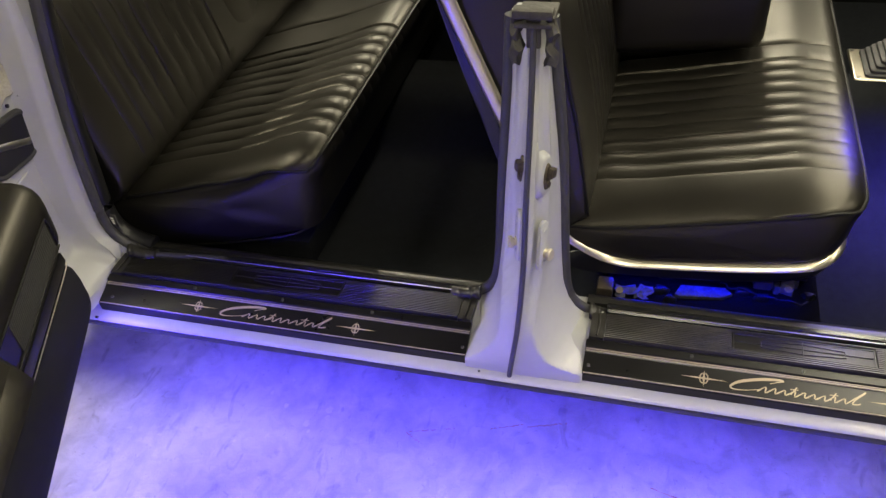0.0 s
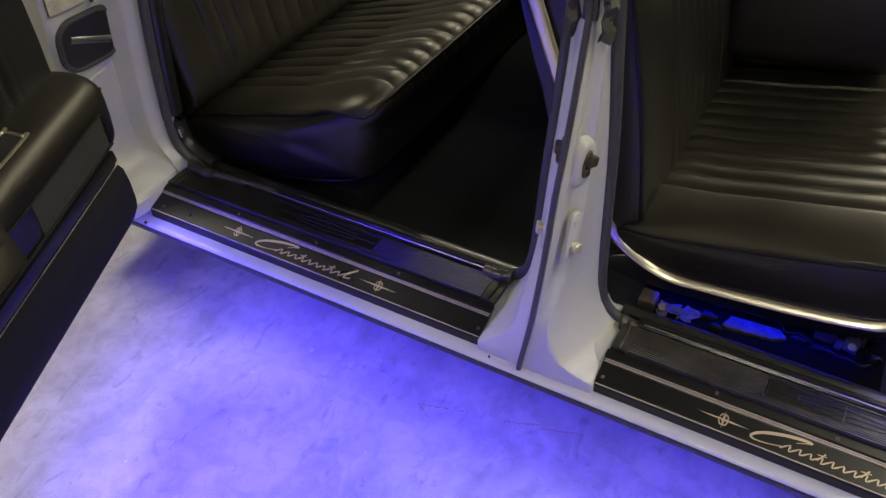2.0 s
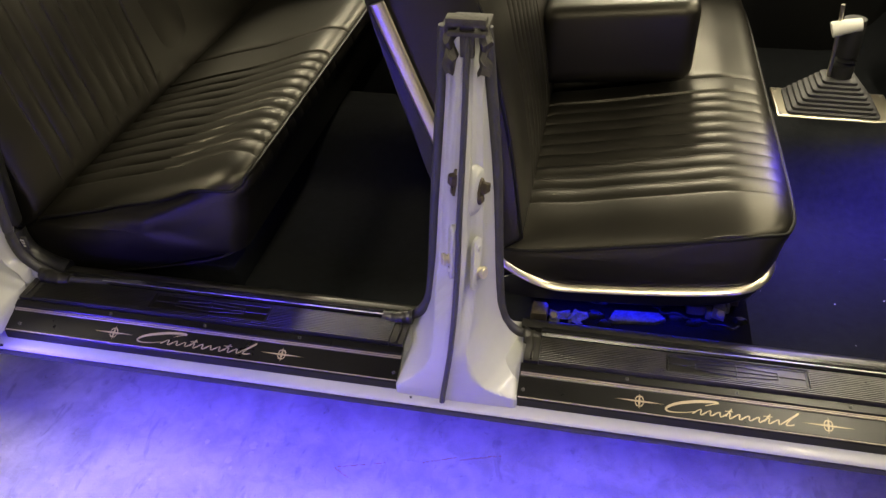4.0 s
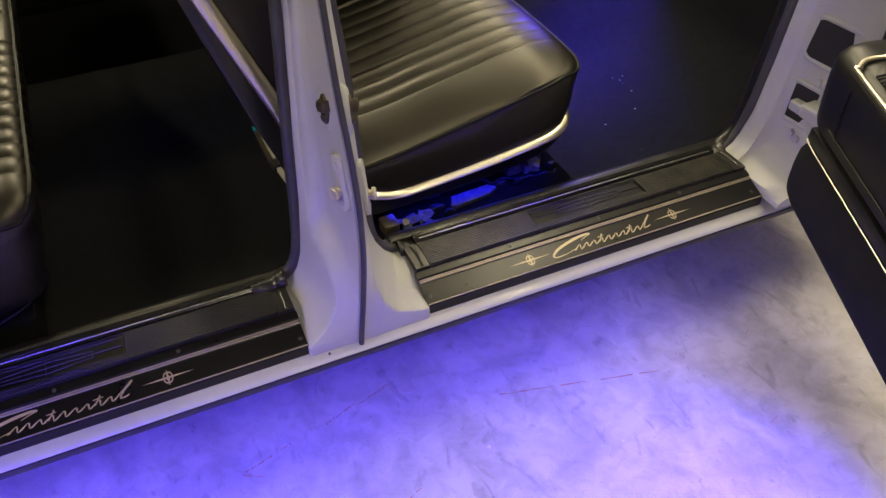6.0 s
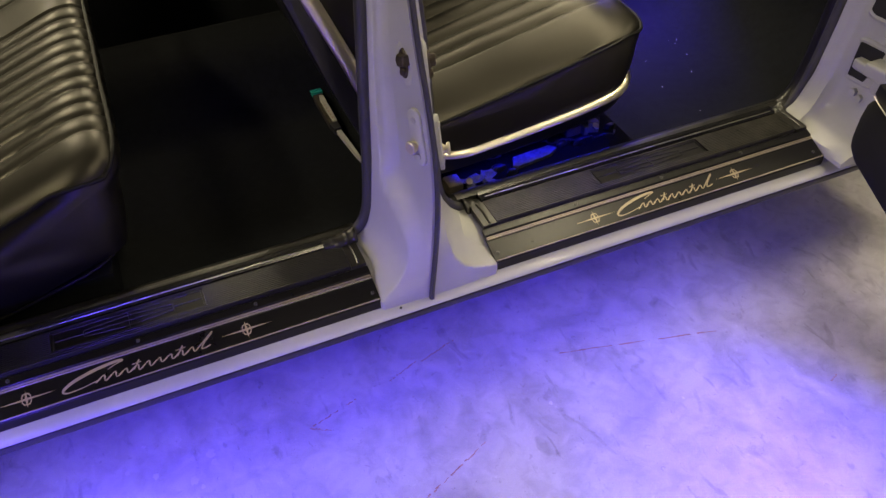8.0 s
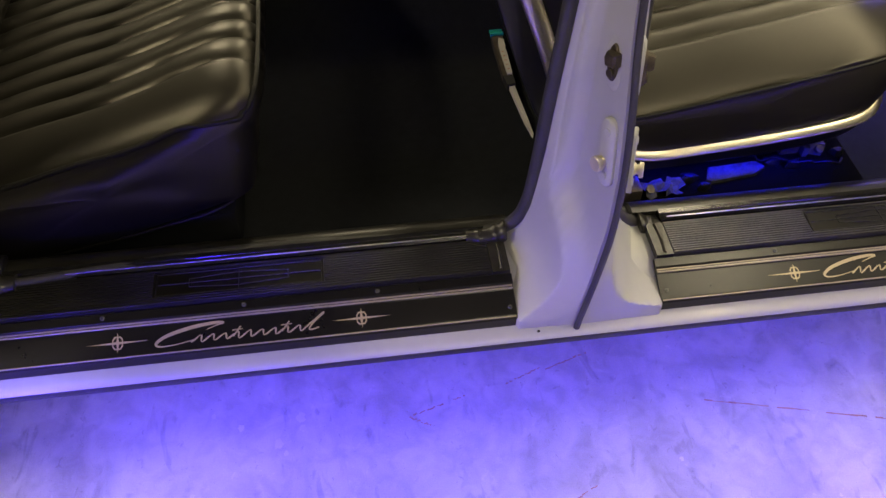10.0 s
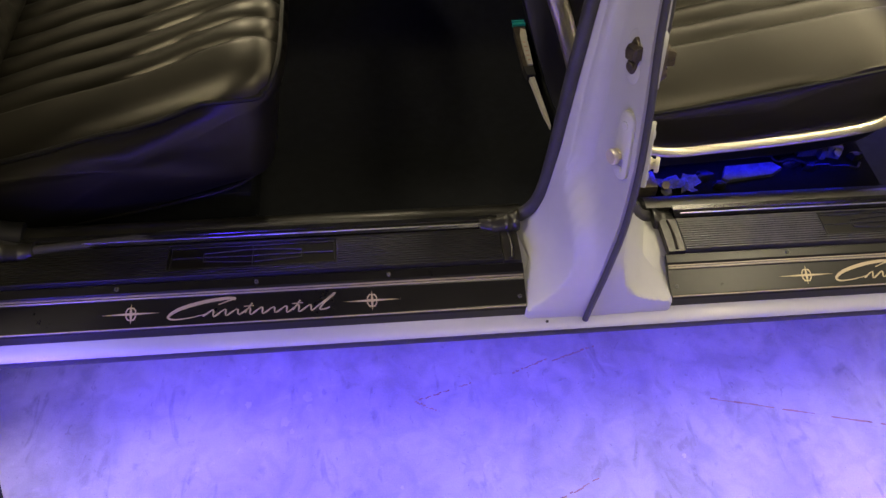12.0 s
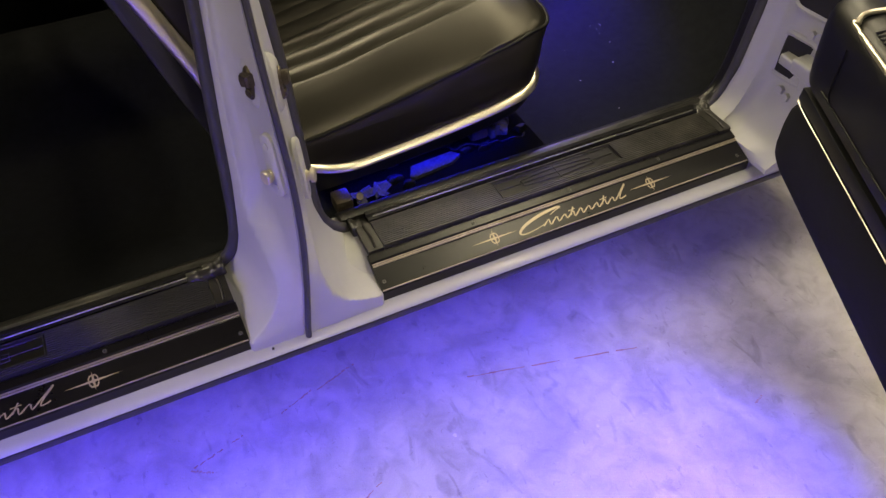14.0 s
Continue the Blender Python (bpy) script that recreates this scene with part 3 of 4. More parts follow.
def flourish(bm, x0, x1):
    """A plain flowing pen flourish: one large open loop and a running wave."""
    w = x1 - x0

    def X(f):
        return x0 + w * f

    ribbon(bm, [(X(0.30), 0.0255), (X(0.36), 0.0305), (X(0.40), 0.0335), (X(0.35), 0.0345), (X(0.22), 0.031), (X(0.08), 0.0225), (X(0.01), 0.0125), (X(0.03), 0.0068), (X(0.12), 0.0075), (X(0.22), 0.012)],
           lambda t: 0.0012 + 0.0042 * math.sin(math.pi * min(1, t * 1.05)) ** 2)
    wave = []
    for i in range(145):
        f = i / 144
        z = 0.0130 + 0.0050 * math.sin(2 * math.pi * 9 * f - 1.2) * (0.9 + 0.1 * math.sin(17 * f))
        wave.append((X(0.22 + 0.65 * f) + 0.75 * (z - 0.0130), z))
    ribbon(bm, wave, lambda t: 0.0021 + 0.0005 * math.sin(t * 113))
    for a in (0.455, 0.74):
        ribbon(bm, [(X(a), 0.011), (X(a + 0.022), 0.018), (X(a + 0.045), 0.0255)], lambda t: 0.0022)
    ribbon(bm, [(X(0.86), 0.0095), (X(0.90), 0.017), (X(0.965), 0.029), (X(0.99), 0.0335), (X(0.985), 0.031), (X(0.93), 0.020), (X(0.90), 0.0105), (X(0.93), 0.0098), (X(0.96), 0.012)], lambda t: 0.0022)
    ribbon(bm, [(X(0.735), 0.0205), (X(0.80), 0.0212)], lambda t: 0.0015)
    ribbon(bm, [(X(0.45), 0.0205), (X(0.51), 0.0212)], lambda t: 0.0015)


def screw(parent, x, y, z, nrm):
    s = part("screw", disc((x, y, z), nrm, 0.0034, 0.0014, 14, 0.0006), GREY_METAL, parent, "small cross-head screw")
    c = Vector((x, y, z)) + Vector(nrm).normalized() * 0.0017
    b = bmesh.new()
    for ax in (Vector((1, 0, 0)), Vector(nrm).normalized().cross(Vector((1, 0, 0)))):
        o = Vector(nrm).normalized().cross(ax) * 0.0005
        b.faces.new([b.verts.new(c + ax * i * 0.0026 + o * j) for i, j in ((-1, -1), (1, -1), (1, 1), (-1, 1))])
    part("screw_slot", b, BLACK, s, smooth=False)


def sill_plate(x0, x1, ems, lettering, medal, screws, rib_mat, label):
    t = thing("sill_plate", ((x0 + x1) / 2, 0.03, 0.33), label, "sill plate", "sill plates")
    part("kick_plate", sweep_x(PLATE_PROFILE, x0, x1, 2, closed=True), PLATE, t, smooth=False)
    for y, z in ((0.0462, 0.3566), (0.0502, 0.3574)):
        part("upper_bead", tube([(x0 + 0.002, y, z), (x1 - 0.001, y, z)], 0.0015, 8, straight=True), EDGE, t, "worn champagne line")
    part("lower_bead", tube([(x0 + 0.002, 0.0052, 0.3388), (x1 - 0.001, 0.0052, 0.3388)], 0.0011, 8, straight=True), EDGE, t, "worn bright edge")
    # moulded insert: flat-topped ribs along the sill, broken by a sunk medallion field
    m0, m1 = medal
    ya, yb, n = 0.067, 0.131, 14
    p = (yb - ya) / n

    def ribs(a, b, k0, k1):
        prof = [(ya + k0 * p, 0.366), (ya + k0 * p, 0.3728)]
        for k in range(k0, k1):
            y = ya + k * p
            prof += [(y + 0.14 * p, 0.3728), (y + 0.20 * p, 0.3756), (y + 0.28 * p, 0.3762), (y + 0.80 * p, 0.3762), (y + 0.88 * p, 0.3756), (y + 0.94 * p, 0.3728)]
        prof += [(ya + k1 * p, 0.3728), (ya + k1 * p, 0.366)]
        part("ribbed_insert", sweep_x(prof, a, b, 2, closed=True), rib_mat, t, smooth=False)

    ribs(x0 + 0.032, x1 - 0.030, 0, 3)
    ribs(x0 + 0.032, x1 - 0.030, 13, 14)
    ribs(x0 + 0.032, m0, 3, 13)
    ribs(m1, x1 - 0.030, 3, 13)
    flat = [(ya - 0.001, 0.362), (ya - 0.001, 0.3735), (ya + 0.004, 0.3745), (yb - 0.004, 0.3745), (yb + 0.001, 0.3745), (yb + 0.001, 0.362)]
    for a, b in ((x0 + 0.004, x0 + 0.031), (x1 - 0.029, x1 - 0.002)):
        part("insert_end", sweep_x(flat, a, b, 2, closed=True), OLD_RUBBER, t)
        part("end_ridge", tube([((a + b) / 2, ya + 0.003, 0.3745), ((a + b) / 2 + 0.002, (ya + yb) / 2, 0.3748), ((a + b) / 2, yb - 0.003, 0.3745)], 0.0024, 8), OLD_RUBBER, t)
    fa, fb = ya + 3 * p, ya + 13 * p
    field = part("medallion_field", sweep_x([(fa, 0.364), (fa, 0.3728), (fb, 0.3728), (fb, 0.364)], m0 + 0.0005, m1 - 0.0005, 2, closed=True), PLATE, t)
    part("field_rim", tube([(m0 + 0.004, fa + 0.003, 0.3732), (m1 - 0.004, fa + 0.003, 0.3732), (m1 - 0.004, fb - 0.003, 0.3732), (m0 + 0.004, fb - 0.003, 0.3732), (m0 + 0.004, fa + 0.003, 0.3732)], 0.0013, 6, straight=True), RIB_MAT, field)
    cx, cy, hw = (m0 + m1) / 2, (fa + fb) / 2, (m1 - m0) / 2
    bm = bmesh.new()
    for q in (((-0.95, 0), (0.95, 0)), ((-0.58, -0.0075), (0, -0.0125)), ((0, -0.0125), (0.58, -0.0075)), ((-0.58, 0.0075), (0, 0.0125)), ((0, 0.0125), (0.58, 0.0075)),
              ((-0.58, -0.0075), (-0.58, 0.0075)), ((0.58, -0.0075), (0.58, 0.0075)), ((0, -0.018), (0, 0.018))):
        tube([(cx + hw * a, cy + b, 0.3735) for a, b in q], 0.0011, 6, straight=True, bm=bm)
    part("raised_star", bm, RIB_MAT, field)
    # inner ridge: two thin bright lines
    part("inner_ridge", sweep_x([(0.133, 0.362), (0.133, 0.3770), (0.137, 0.3810), (0.1405, 0.3745), (0.1450, 0.3810), (0.153, 0.3815), (0.156, 0.372), (0.156, 0.362)], x0 + 0.03, x1 - 0.03, 2, closed=True), RIDGE, t)
    part("sill_cover", sweep_x([(0.156, 0.362), (0.156, 0.3750), (0.166, 0.3770), (0.180, 0.374), (0.196, 0.358), (0.200, 0.30), (0.193, 0.30), (0.191, 0.356)], x0 - 0.01, x1 + 0.01, 2, closed=True), RIB_MAT, t, "black rubber sill edge")
    part("ridge_line", tube([(x0 + 0.04, 0.137, 0.3808), (x1 - 0.04, 0.137, 0.3808)], 0.0011, 6, straight=True), STEEL, t, "thin bright line")
    for e in ems:
        bm = bmesh.new()
        emblem(bm, e)
        part("star_emblem", bm, CHAMPAGNE, t, "champagne star emblem", smooth=False)
    bm = bmesh.new()
    flourish(bm, *lettering)
    part("script_flourish", bm, CHAMPAGNE, t, "champagne pen flourish", smooth=False)
    for x, y, z in screws:
        screw(t, x, y, z, (0, -0.50, 0.86) if y > 0.04 else (0, -0.39, 0.92))
    return t


sill_plate(-0.817, 0.0, (-0.584, -0.232), (-0.532, -0.285), (-0.534, -0.282), [(-0.402, 0.0590, 0.3647), (-0.009, 0.019, 0.3448), (-0.205, 0.0590, 0.3647), (-0.605, 0.0590, 0.3647), (-0.79, 0.019, 0.3448)], RIB_MAT,
           "black rear sill plate with champagne inlay and ribbed insert")
sill_plate(0.224, 0.972, (0.442, 0.762), (0.487, 0.715), (0.486, 0.735), [(0.234, 0.019, 0.3448), (0.418, 0.0590, 0.3647), (0.61, 0.0590, 0.3647), (0.80, 0.0590, 0.3647), (0.955, 0.019, 0.3448)], RIB_WORN,
           "scuffed black front sill plate with champagne inlay")

# ---- car floor ----
def car_floor():
    ys = [0.165 + 0.05 * i for i in range(32)]

    def h(x, y):
        z = 0.290 + 0.036 * ease(0.16, 0.26, x) + 0.12 * math.exp(-((y - 0.95) / 0.17) ** 4)
        z += 0.05 * ease(0.215, 0.17, y)
        z += 0.42 * ease(1.02, 1.42, x)
        return z + 0.0025 * noise.noise(Vector((x * 9, y * 9, 0)))

    rings = [[Vector((x, y, h(x, y))) for y in [0.163, 0.17, 0.18, 0.195] + ys[1:]] for x in [-1.2 + 0.05 * i for i in range(54)]]
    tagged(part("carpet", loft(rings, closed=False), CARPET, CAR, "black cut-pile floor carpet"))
    part("far_side_wall", box(X0, X1, 1.72, 1.80, 0.26, 0.98, 0.02), VINYL_SIDE, CAR)
    part("rear_bulkhead", box(X0 - 0.02, X0 + 0.02, 0.15, 1.76, 0.26, 0.95, 0.01), BLACK, CAR)
    part("firewall", box(X1 - 0.03, X1 + 0.02, 0.02, 1.76, 0.26, 0.95, 0.01), BLACK, CAR)
    part("dashboard", box(1.22, X1, 0.12, 1.72, 0.68, 0.95, 0.04, 3), VINYL_SIDE, CAR)
    part("far_rocker", box(X0, X1, 1.72, 1.86, 0.20, 0.34, 0.02), PAINT, CAR)
    part("underbody", box(X0, X1, 0.25, 1.72, 0.20, 0.25, 0.01), BLACK, CAR)


car_floor()


# ---- seats ----
def cushion(profile, y0, y1, pleat, crown, side_in=0.006, corner=0.0, front=1, bulge=0.0, seams=(), roll=0.032, droop=0.0):
    """A padded block swept across the car. profile: loop of (x, z, top) where top says how far a point takes part in crown and pleats."""
    lo, hi, pitch, depth = pleat
    ys = [y0, y0 + 0.002, y0 + 0.005, y0 + 0.009, y0 + 0.015, y0 + 0.022, y0 + 0.03, y0 + 0.04, y0 + 0.055, y0 + 0.07]
    xs = [p[0] * front for p in profile]
    x_far, x_near = max(xs), min(xs)
    y = lo
    ys = [q for q in ys if q < lo - 0.022] + [lo - k for k in (0.02, 0.015, 0.011, 0.008, 0.0055, 0.0035, 0.0015) if lo - k > y0]
    while y < hi:
        ys.append(y)
        y += pitch / 14
    while y < y1:
        ys.append(y)
        y += 0.03
    ys += [y1 - 0.004, y1] + [q + k for q in seams for k in (-0.014, -0.007, -0.003, 0, 0.003, 0.007, 0.014)]
    ys.sort()
    cx = sum(p[0] for p in profile) / len(profile)
    cz = sum(p[1] for p in profile) / len(profile)
    rings = []
    for y in ys:
        e = min(y - y0, y1 - y)
        sh = side_in * (1 - math.sqrt(max(0, 1 - (1 - min(1, e / 0.009)) ** 2)))
        cr = crown * (1 - math.exp(-e / roll))
        ring = []
        for x, z, top, nx, nz in profile:
            wob = 0.002 * noise.noise(Vector((x * 7, y * 7, z * 7)))
            g = 0.0
            if depth and lo - 0.02 <= y <= hi:
                f = (y - lo) / pitch + 0.10 * noise.noise(Vector((x * 5, y * 4, 2)))
                swell = abs(math.sin(math.pi * f)) if f > 0 else math.sin(math.pi / 2 * min(1, -f * pitch / 0.012))
                g = -depth * (1 - swell ** 0.45) * (0.8 + 0.35 * noise.noise(Vector((x * 9, math.floor(f) * 3.7, 5))))
            for q in seams:
                g -= 0.007 * math.exp(-abs(y - q) / 0.006)
            d = top * (cr + wob) + g * ease(0.5, 0.95, top)
            d2 = sh
            L = math.hypot(x - cx, z - cz)
            if corner and e < corner:
                back = (corner - math.sqrt(corner ** 2 - (corner - e) ** 2)) * ease(x_near + 0.5 * (x_far - x_near), x_far, x * front)
                x -= front * back
                z -= droop * back * min(1, top * 1.5)
            ring.append(Vector((x + nx * d - (x - cx) / L * d2, y, z + nz * d - (z - cz) / L * d2)))
        rings.append(ring)
    if bulge:
        # the stuffed side panel swells out and dents a little
        edge = rings[0]
        mx, mz = sum(p.x for p in edge) / len(edge), sum(p.z for p in edge) / len(edge)
        swell = []
        for k in (0.12, 0.3, 0.48, 0.64, 0.78, 0.89, 0.96):
            row = []
            for p in edge:
                x, z = mx + (p.x - mx) * k, mz + (p.z - mz) * k
                dent = 0.55 * noise.noise(Vector((x * 13, 3.1, z * 17))) + 0.25 * noise.noise(Vector((x * 31, 7.7, z * 40)))
                pinch = 0.5 * math.exp(-((z - mz) / 0.022) ** 2) * ease(mx, mx + 0.28, x)
                row.append(Vector((x, y0 - bulge * (1 - k ** 4) * (1 + 0.6 * dent - pinch), z)))
            swell.append(row)
        rings = swell + rings
    return loft(rings)


def outline(pts, n=5):
    """A smooth loop of (x, z, top) with outward normals, from corner points; pleats run where top is 1."""
    loop = smooth_path([(a, b, t) for a, b, t in pts + pts[:1]], n)[:-1]
    area = sum(a.x * b.y - b.x * a.y for a, b in zip(loop, loop[1:] + loop[:1]))
    s = 1 if area > 0 else -1
    out = []
    for i, p in enumerate(loop):
        d = loop[(i + 1) % len(loop)] - loop[i - 1]
        L = math.hypot(d.x, d.y) or 1
        out.append((p.x, p.y, min(1, max(0, p.z)), s * d.y / L, -s * d.x / L))
    return out


def crest(bm, ys, wx, wz, out=0.001):
    """The line along a cushion's front top edge: at each y the point that lies farthest forward and up."""
    pts = []
    for y in ys:
        near = min((abs(v.co.y - y) for v in bm.verts))
        ring = [v.co for v in bm.verts if abs(v.co.y - y) < near + 1e-4]
        top = max(ring, key=lambda q: q.x * wx + q.z * wz)
        pts.append((top.x + out * wx, y, top.z + out * wz))
    return pts


def brow(bm, y, xs):
    """The height of a cushion's top near its side, at each x."""
    near = min((abs(v.co.y - y) for v in bm.verts))
    ring = [v.co for v in bm.verts if abs(v.co.y - y) < near + 1e-4]
    out = []
    for x in xs:
        q = sorted(ring, key=lambda c: abs(c.x - x))[:6]
        out.append((x, max(c.z for c in q) - 0.002))
    return out


def bench_rear():
    t = thing("rear_bench_seat", (-0.62, 0.93, 0.27), "black pleated vinyl rear bench seat", "seat")
    prof = outline([(-0.376, 0.424, 0), (-0.364, 0.49, 0.05), (-0.360, 0.548, 0.1), (-0.362, 0.574, 0.72), (-0.373, 0.586, 1), (-0.400, 0.585, 1), (-0.44, 0.572, 1), (-0.51, 0.546, 1), (-0.58, 0.522, 1), (-0.68, 0.495, 1), (-0.78, 0.465, 1), (-0.86, 0.446, 0.6), (-0.89, 0.40, 0), (-0.87, 0.31, 0), (-0.75, 0.329, 0), (-0.62, 0.357, 0), (-0.50, 0.388, 0)])
    bm = cushion(prof, 0.215, 1.66, (0.312, 0.812, 0.050, 0.0105), 0.034, corner=0.052, bulge=0.012, seams=(0.965,), droop=0.38)
    side = [(x, 0.2155, z) for x, z in brow(bm, 0.222, (-0.83, -0.76, -0.69, -0.62, -0.56, -0.51, -0.47, -0.45))]
    edge = crest(bm, (0.224, 0.230, 0.238, 0.252, 0.270, 0.295, 0.325, 0.40, 0.50, 0.65, 0.80, 1.0, 1.3, 1.6), 0.85, 0.53)
    part("cushion", bm, VINYL, t)
    part("cushion_piping", tube(side + edge, 0.0042, 8), PIPING, t)
    part("lower_piping", tube([(-0.86, 0.222, 0.312), (-0.75, 0.218, 0.329), (-0.60, 0.217, 0.361), (-0.48, 0.217, 0.393), (-0.448, 0.2165, 0.404), (-0.424, 0.2225, 0.411), (-0.402, 0.237, 0.417), (-0.386, 0.262, 0.422), (-0.378, 0.292, 0.425), (-0.376, 0.325, 0.426)], lambda q: 0.0026 if q < 0.85 else 0.0026 * (1 - (q - 0.85) * 5), 8), PIPING, t)
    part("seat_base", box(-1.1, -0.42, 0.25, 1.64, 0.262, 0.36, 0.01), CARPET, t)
    back = outline([(-0.84, 0.46, 0), (-0.822, 0.50, 0.5), (-0.835, 0.56, 1), (-0.855, 0.64, 1), (-0.88, 0.74, 1), (-0.905, 0.84, 1), (-0.935, 0.95, 1), (-0.965, 0.995, 0.5), (-1.03, 1.0, 0), (-1.10, 0.94, 0), (-1.08, 0.7, 0), (-1.02, 0.46, 0), (-0.93, 0.42, 0)])
    part("backrest", cushion(back, 0.205, 1.66, (0.30, 0.754, 0.0505, 0.011), 0.022, bulge=0.006), VINYL, t)
    part("backrest_piping", tube([(-0.826, 0.21, 0.485), (-0.842, 0.206, 0.56), (-0.866, 0.206, 0.66), (-0.894, 0.206, 0.78), (-0.93, 0.206, 0.92), (-0.955, 0.21, 0.985)], 0.0035, 8), PIPING, t)
    ar = outline([(-0.83, 0.53, 0.5), (-0.845, 0.60, 1), (-0.87, 0.72, 1), (-0.90, 0.84, 1), (-0.925, 0.93, 0.5), (-1.0, 0.93, 0), (-0.95, 0.55, 0)])
    part("centre_armrest", cushion(ar, 0.79, 1.02, (0.9, 0.901, 0.05, 0.0), 0.03), VINYL, t, "smooth folded-up armrest")
    return t


def bench_front():
    t = thing("front_bench_seat", (0.40, 0.93, 0.27), "black pleated vinyl front bench seat with chrome trim", "seat")
    prof = outline([(0.668, 0.452, 0), (0.680, 0.49, 0.05), (0.684, 0.528, 0.1), (0.681, 0.551, 0.5), (0.667, 0.562, 0.6), (0.64, 0.563, 0.7), (0.60, 0.556, 0.9), (0.53, 0.540, 1), (0.42, 0.517, 1), (0.32, 0.497, 1), (0.23, 0.483, 1), (0.14, 0.472, 0.6), (0.10, 0.455, 0), (0.14, 0.418, 0), (0.21, 0.416, 0), (0.27, 0.396, 0), (0.36, 0.399, 0), (0.50, 0.414, 0), (0.62, 0.434, 0)])
    bm = cushion(prof, 0.262, 1.62, (0.372, 0.7995, 0.0475, 0.0120), 0.048, corner=0.058, bulge=0.006, seams=(0.872,), roll=0.045)
    edge = crest(bm, (0.282, 0.300, 0.325, 0.36, 0.42, 0.50, 0.65, 0.80, 1.0, 1.3, 1.58), 0.9, 0.44)
    part("cushion", bm, VINYL, t)
    part("cushion_piping", tube([(0.14, 0.266, 0.473), (0.23, 0.2595, 0.483), (0.37, 0.2585, 0.509), (0.53, 0.2585, 0.542), (0.60, 0.260, 0.557), (0.636, 0.267, 0.563)] + edge, 0.0036, 8), PIPING, t)
    bm = strip([(0.112, 0.257, 0.545), (0.128, 0.257, 0.505), (0.146, 0.257, 0.472), (0.165, 0.257, 0.447), (0.202, 0.257, 0.423), (0.24, 0.256, 0.407), (0.28, 0.255, 0.401), (0.34, 0.255, 0.405), (0.44, 0.255, 0.414), (0.53, 0.255, 0.425), (0.60, 0.257, 0.436), (0.635, 0.264, 0.443), (0.660, 0.282, 0.452), (0.676, 0.312, 0.460), (0.681, 0.36, 0.463), (0.683, 0.6, 0.464), (0.683, 1.6, 0.464)], 0.0090, 0.0026, (0.45, 0.5))
    part("chrome_trim", bm, CHROME, t, "bright chrome strip")
    skirt = outline([(0.650, 0.445, 0), (0.668, 0.435, 0), (0.655, 0.405, 0), (0.60, 0.388, 0), (0.45, 0.370, 0), (0.30, 0.362, 0), (0.18, 0.362, 0), (0.14, 0.39, 0), (0.20, 0.42, 0), (0.28, 0.402, 0), (0.42, 0.415, 0)])
    part("skirt", cushion(skirt, 0.262, 1.62, (0.9, 0.901, 0.05, 0.0), 0.0, corner=0.06), VINYL_SIDE, t)
    back = outline([(0.195, 0.50, 0.2), (0.190, 0.54, 0.8), (0.180, 0.62, 1), (0.165, 0.72, 1), (0.145, 0.82, 1), (0.122, 0.92, 1), (0.09, 1.0, 0.6), (0.03, 1.03, 0), (-0.05, 1.01, 0), (-0.065, 0.95, 0), (-0.022, 0.83, 0), (0.02, 0.72, 0), (0.055, 0.62, 0), (0.09, 0.52, 0), (0.13, 0.46, 0)])
    part("backrest", cushion(back, 0.262, 1.62, (0.415, 0.7475, 0.0475, 0.009), 0.012, bulge=0.006), VINYL, t)
    part("backrest_piping", tube([(0.196, 0.266, 0.505), (0.184, 0.263, 0.60), (0.168, 0.263, 0.71), (0.148, 0.263, 0.81), (0.124, 0.263, 0.92), (0.09, 0.27, 1.0)], 0.0035, 8), PIPING, t)
    part("back_trim", tube([(-0.062, 0.250, 0.965), (-0.018, 0.250, 0.853), (0.030, 0.250, 0.735), (0.058, 0.250, 0.665), (0.085, 0.252, 0.59)], 0.0055, 12, flat=2.5, up=(0, 1, 0)), CHROME, t, "bright chrome strip")
    shell = outline([(-0.085, 0.97, 0), (-0.06, 0.985, 0), (-0.048, 0.95, 0), (-0.004, 0.84, 0), (0.04, 0.73, 0), (0.068, 0.66, 0), (0.10, 0.56, 0), (0.10, 0.50, 0), (0.07, 0.50, 0), (0.035, 0.585, 0), (-0.005, 0.70, 0), (-0.045, 0.83, 0)])
    part("back_shell", cushion(shell, 0.252, 1.62, (0.9, 0.901, 0.05, 0.0), 0.0), VINYL_SIDE, t)
    bm = box(0.17, 0.52, 0.785, 1.02, 0.574, 0.765, 0.04, 5)
    for v in bm.verts:
        v.co.z += 0.10 * (v.co.x - 0.17)
    part("centre_armrest", bm, VINYL, t, "padded folded-down armrest")
    return t


bench_rear()
bench_front()

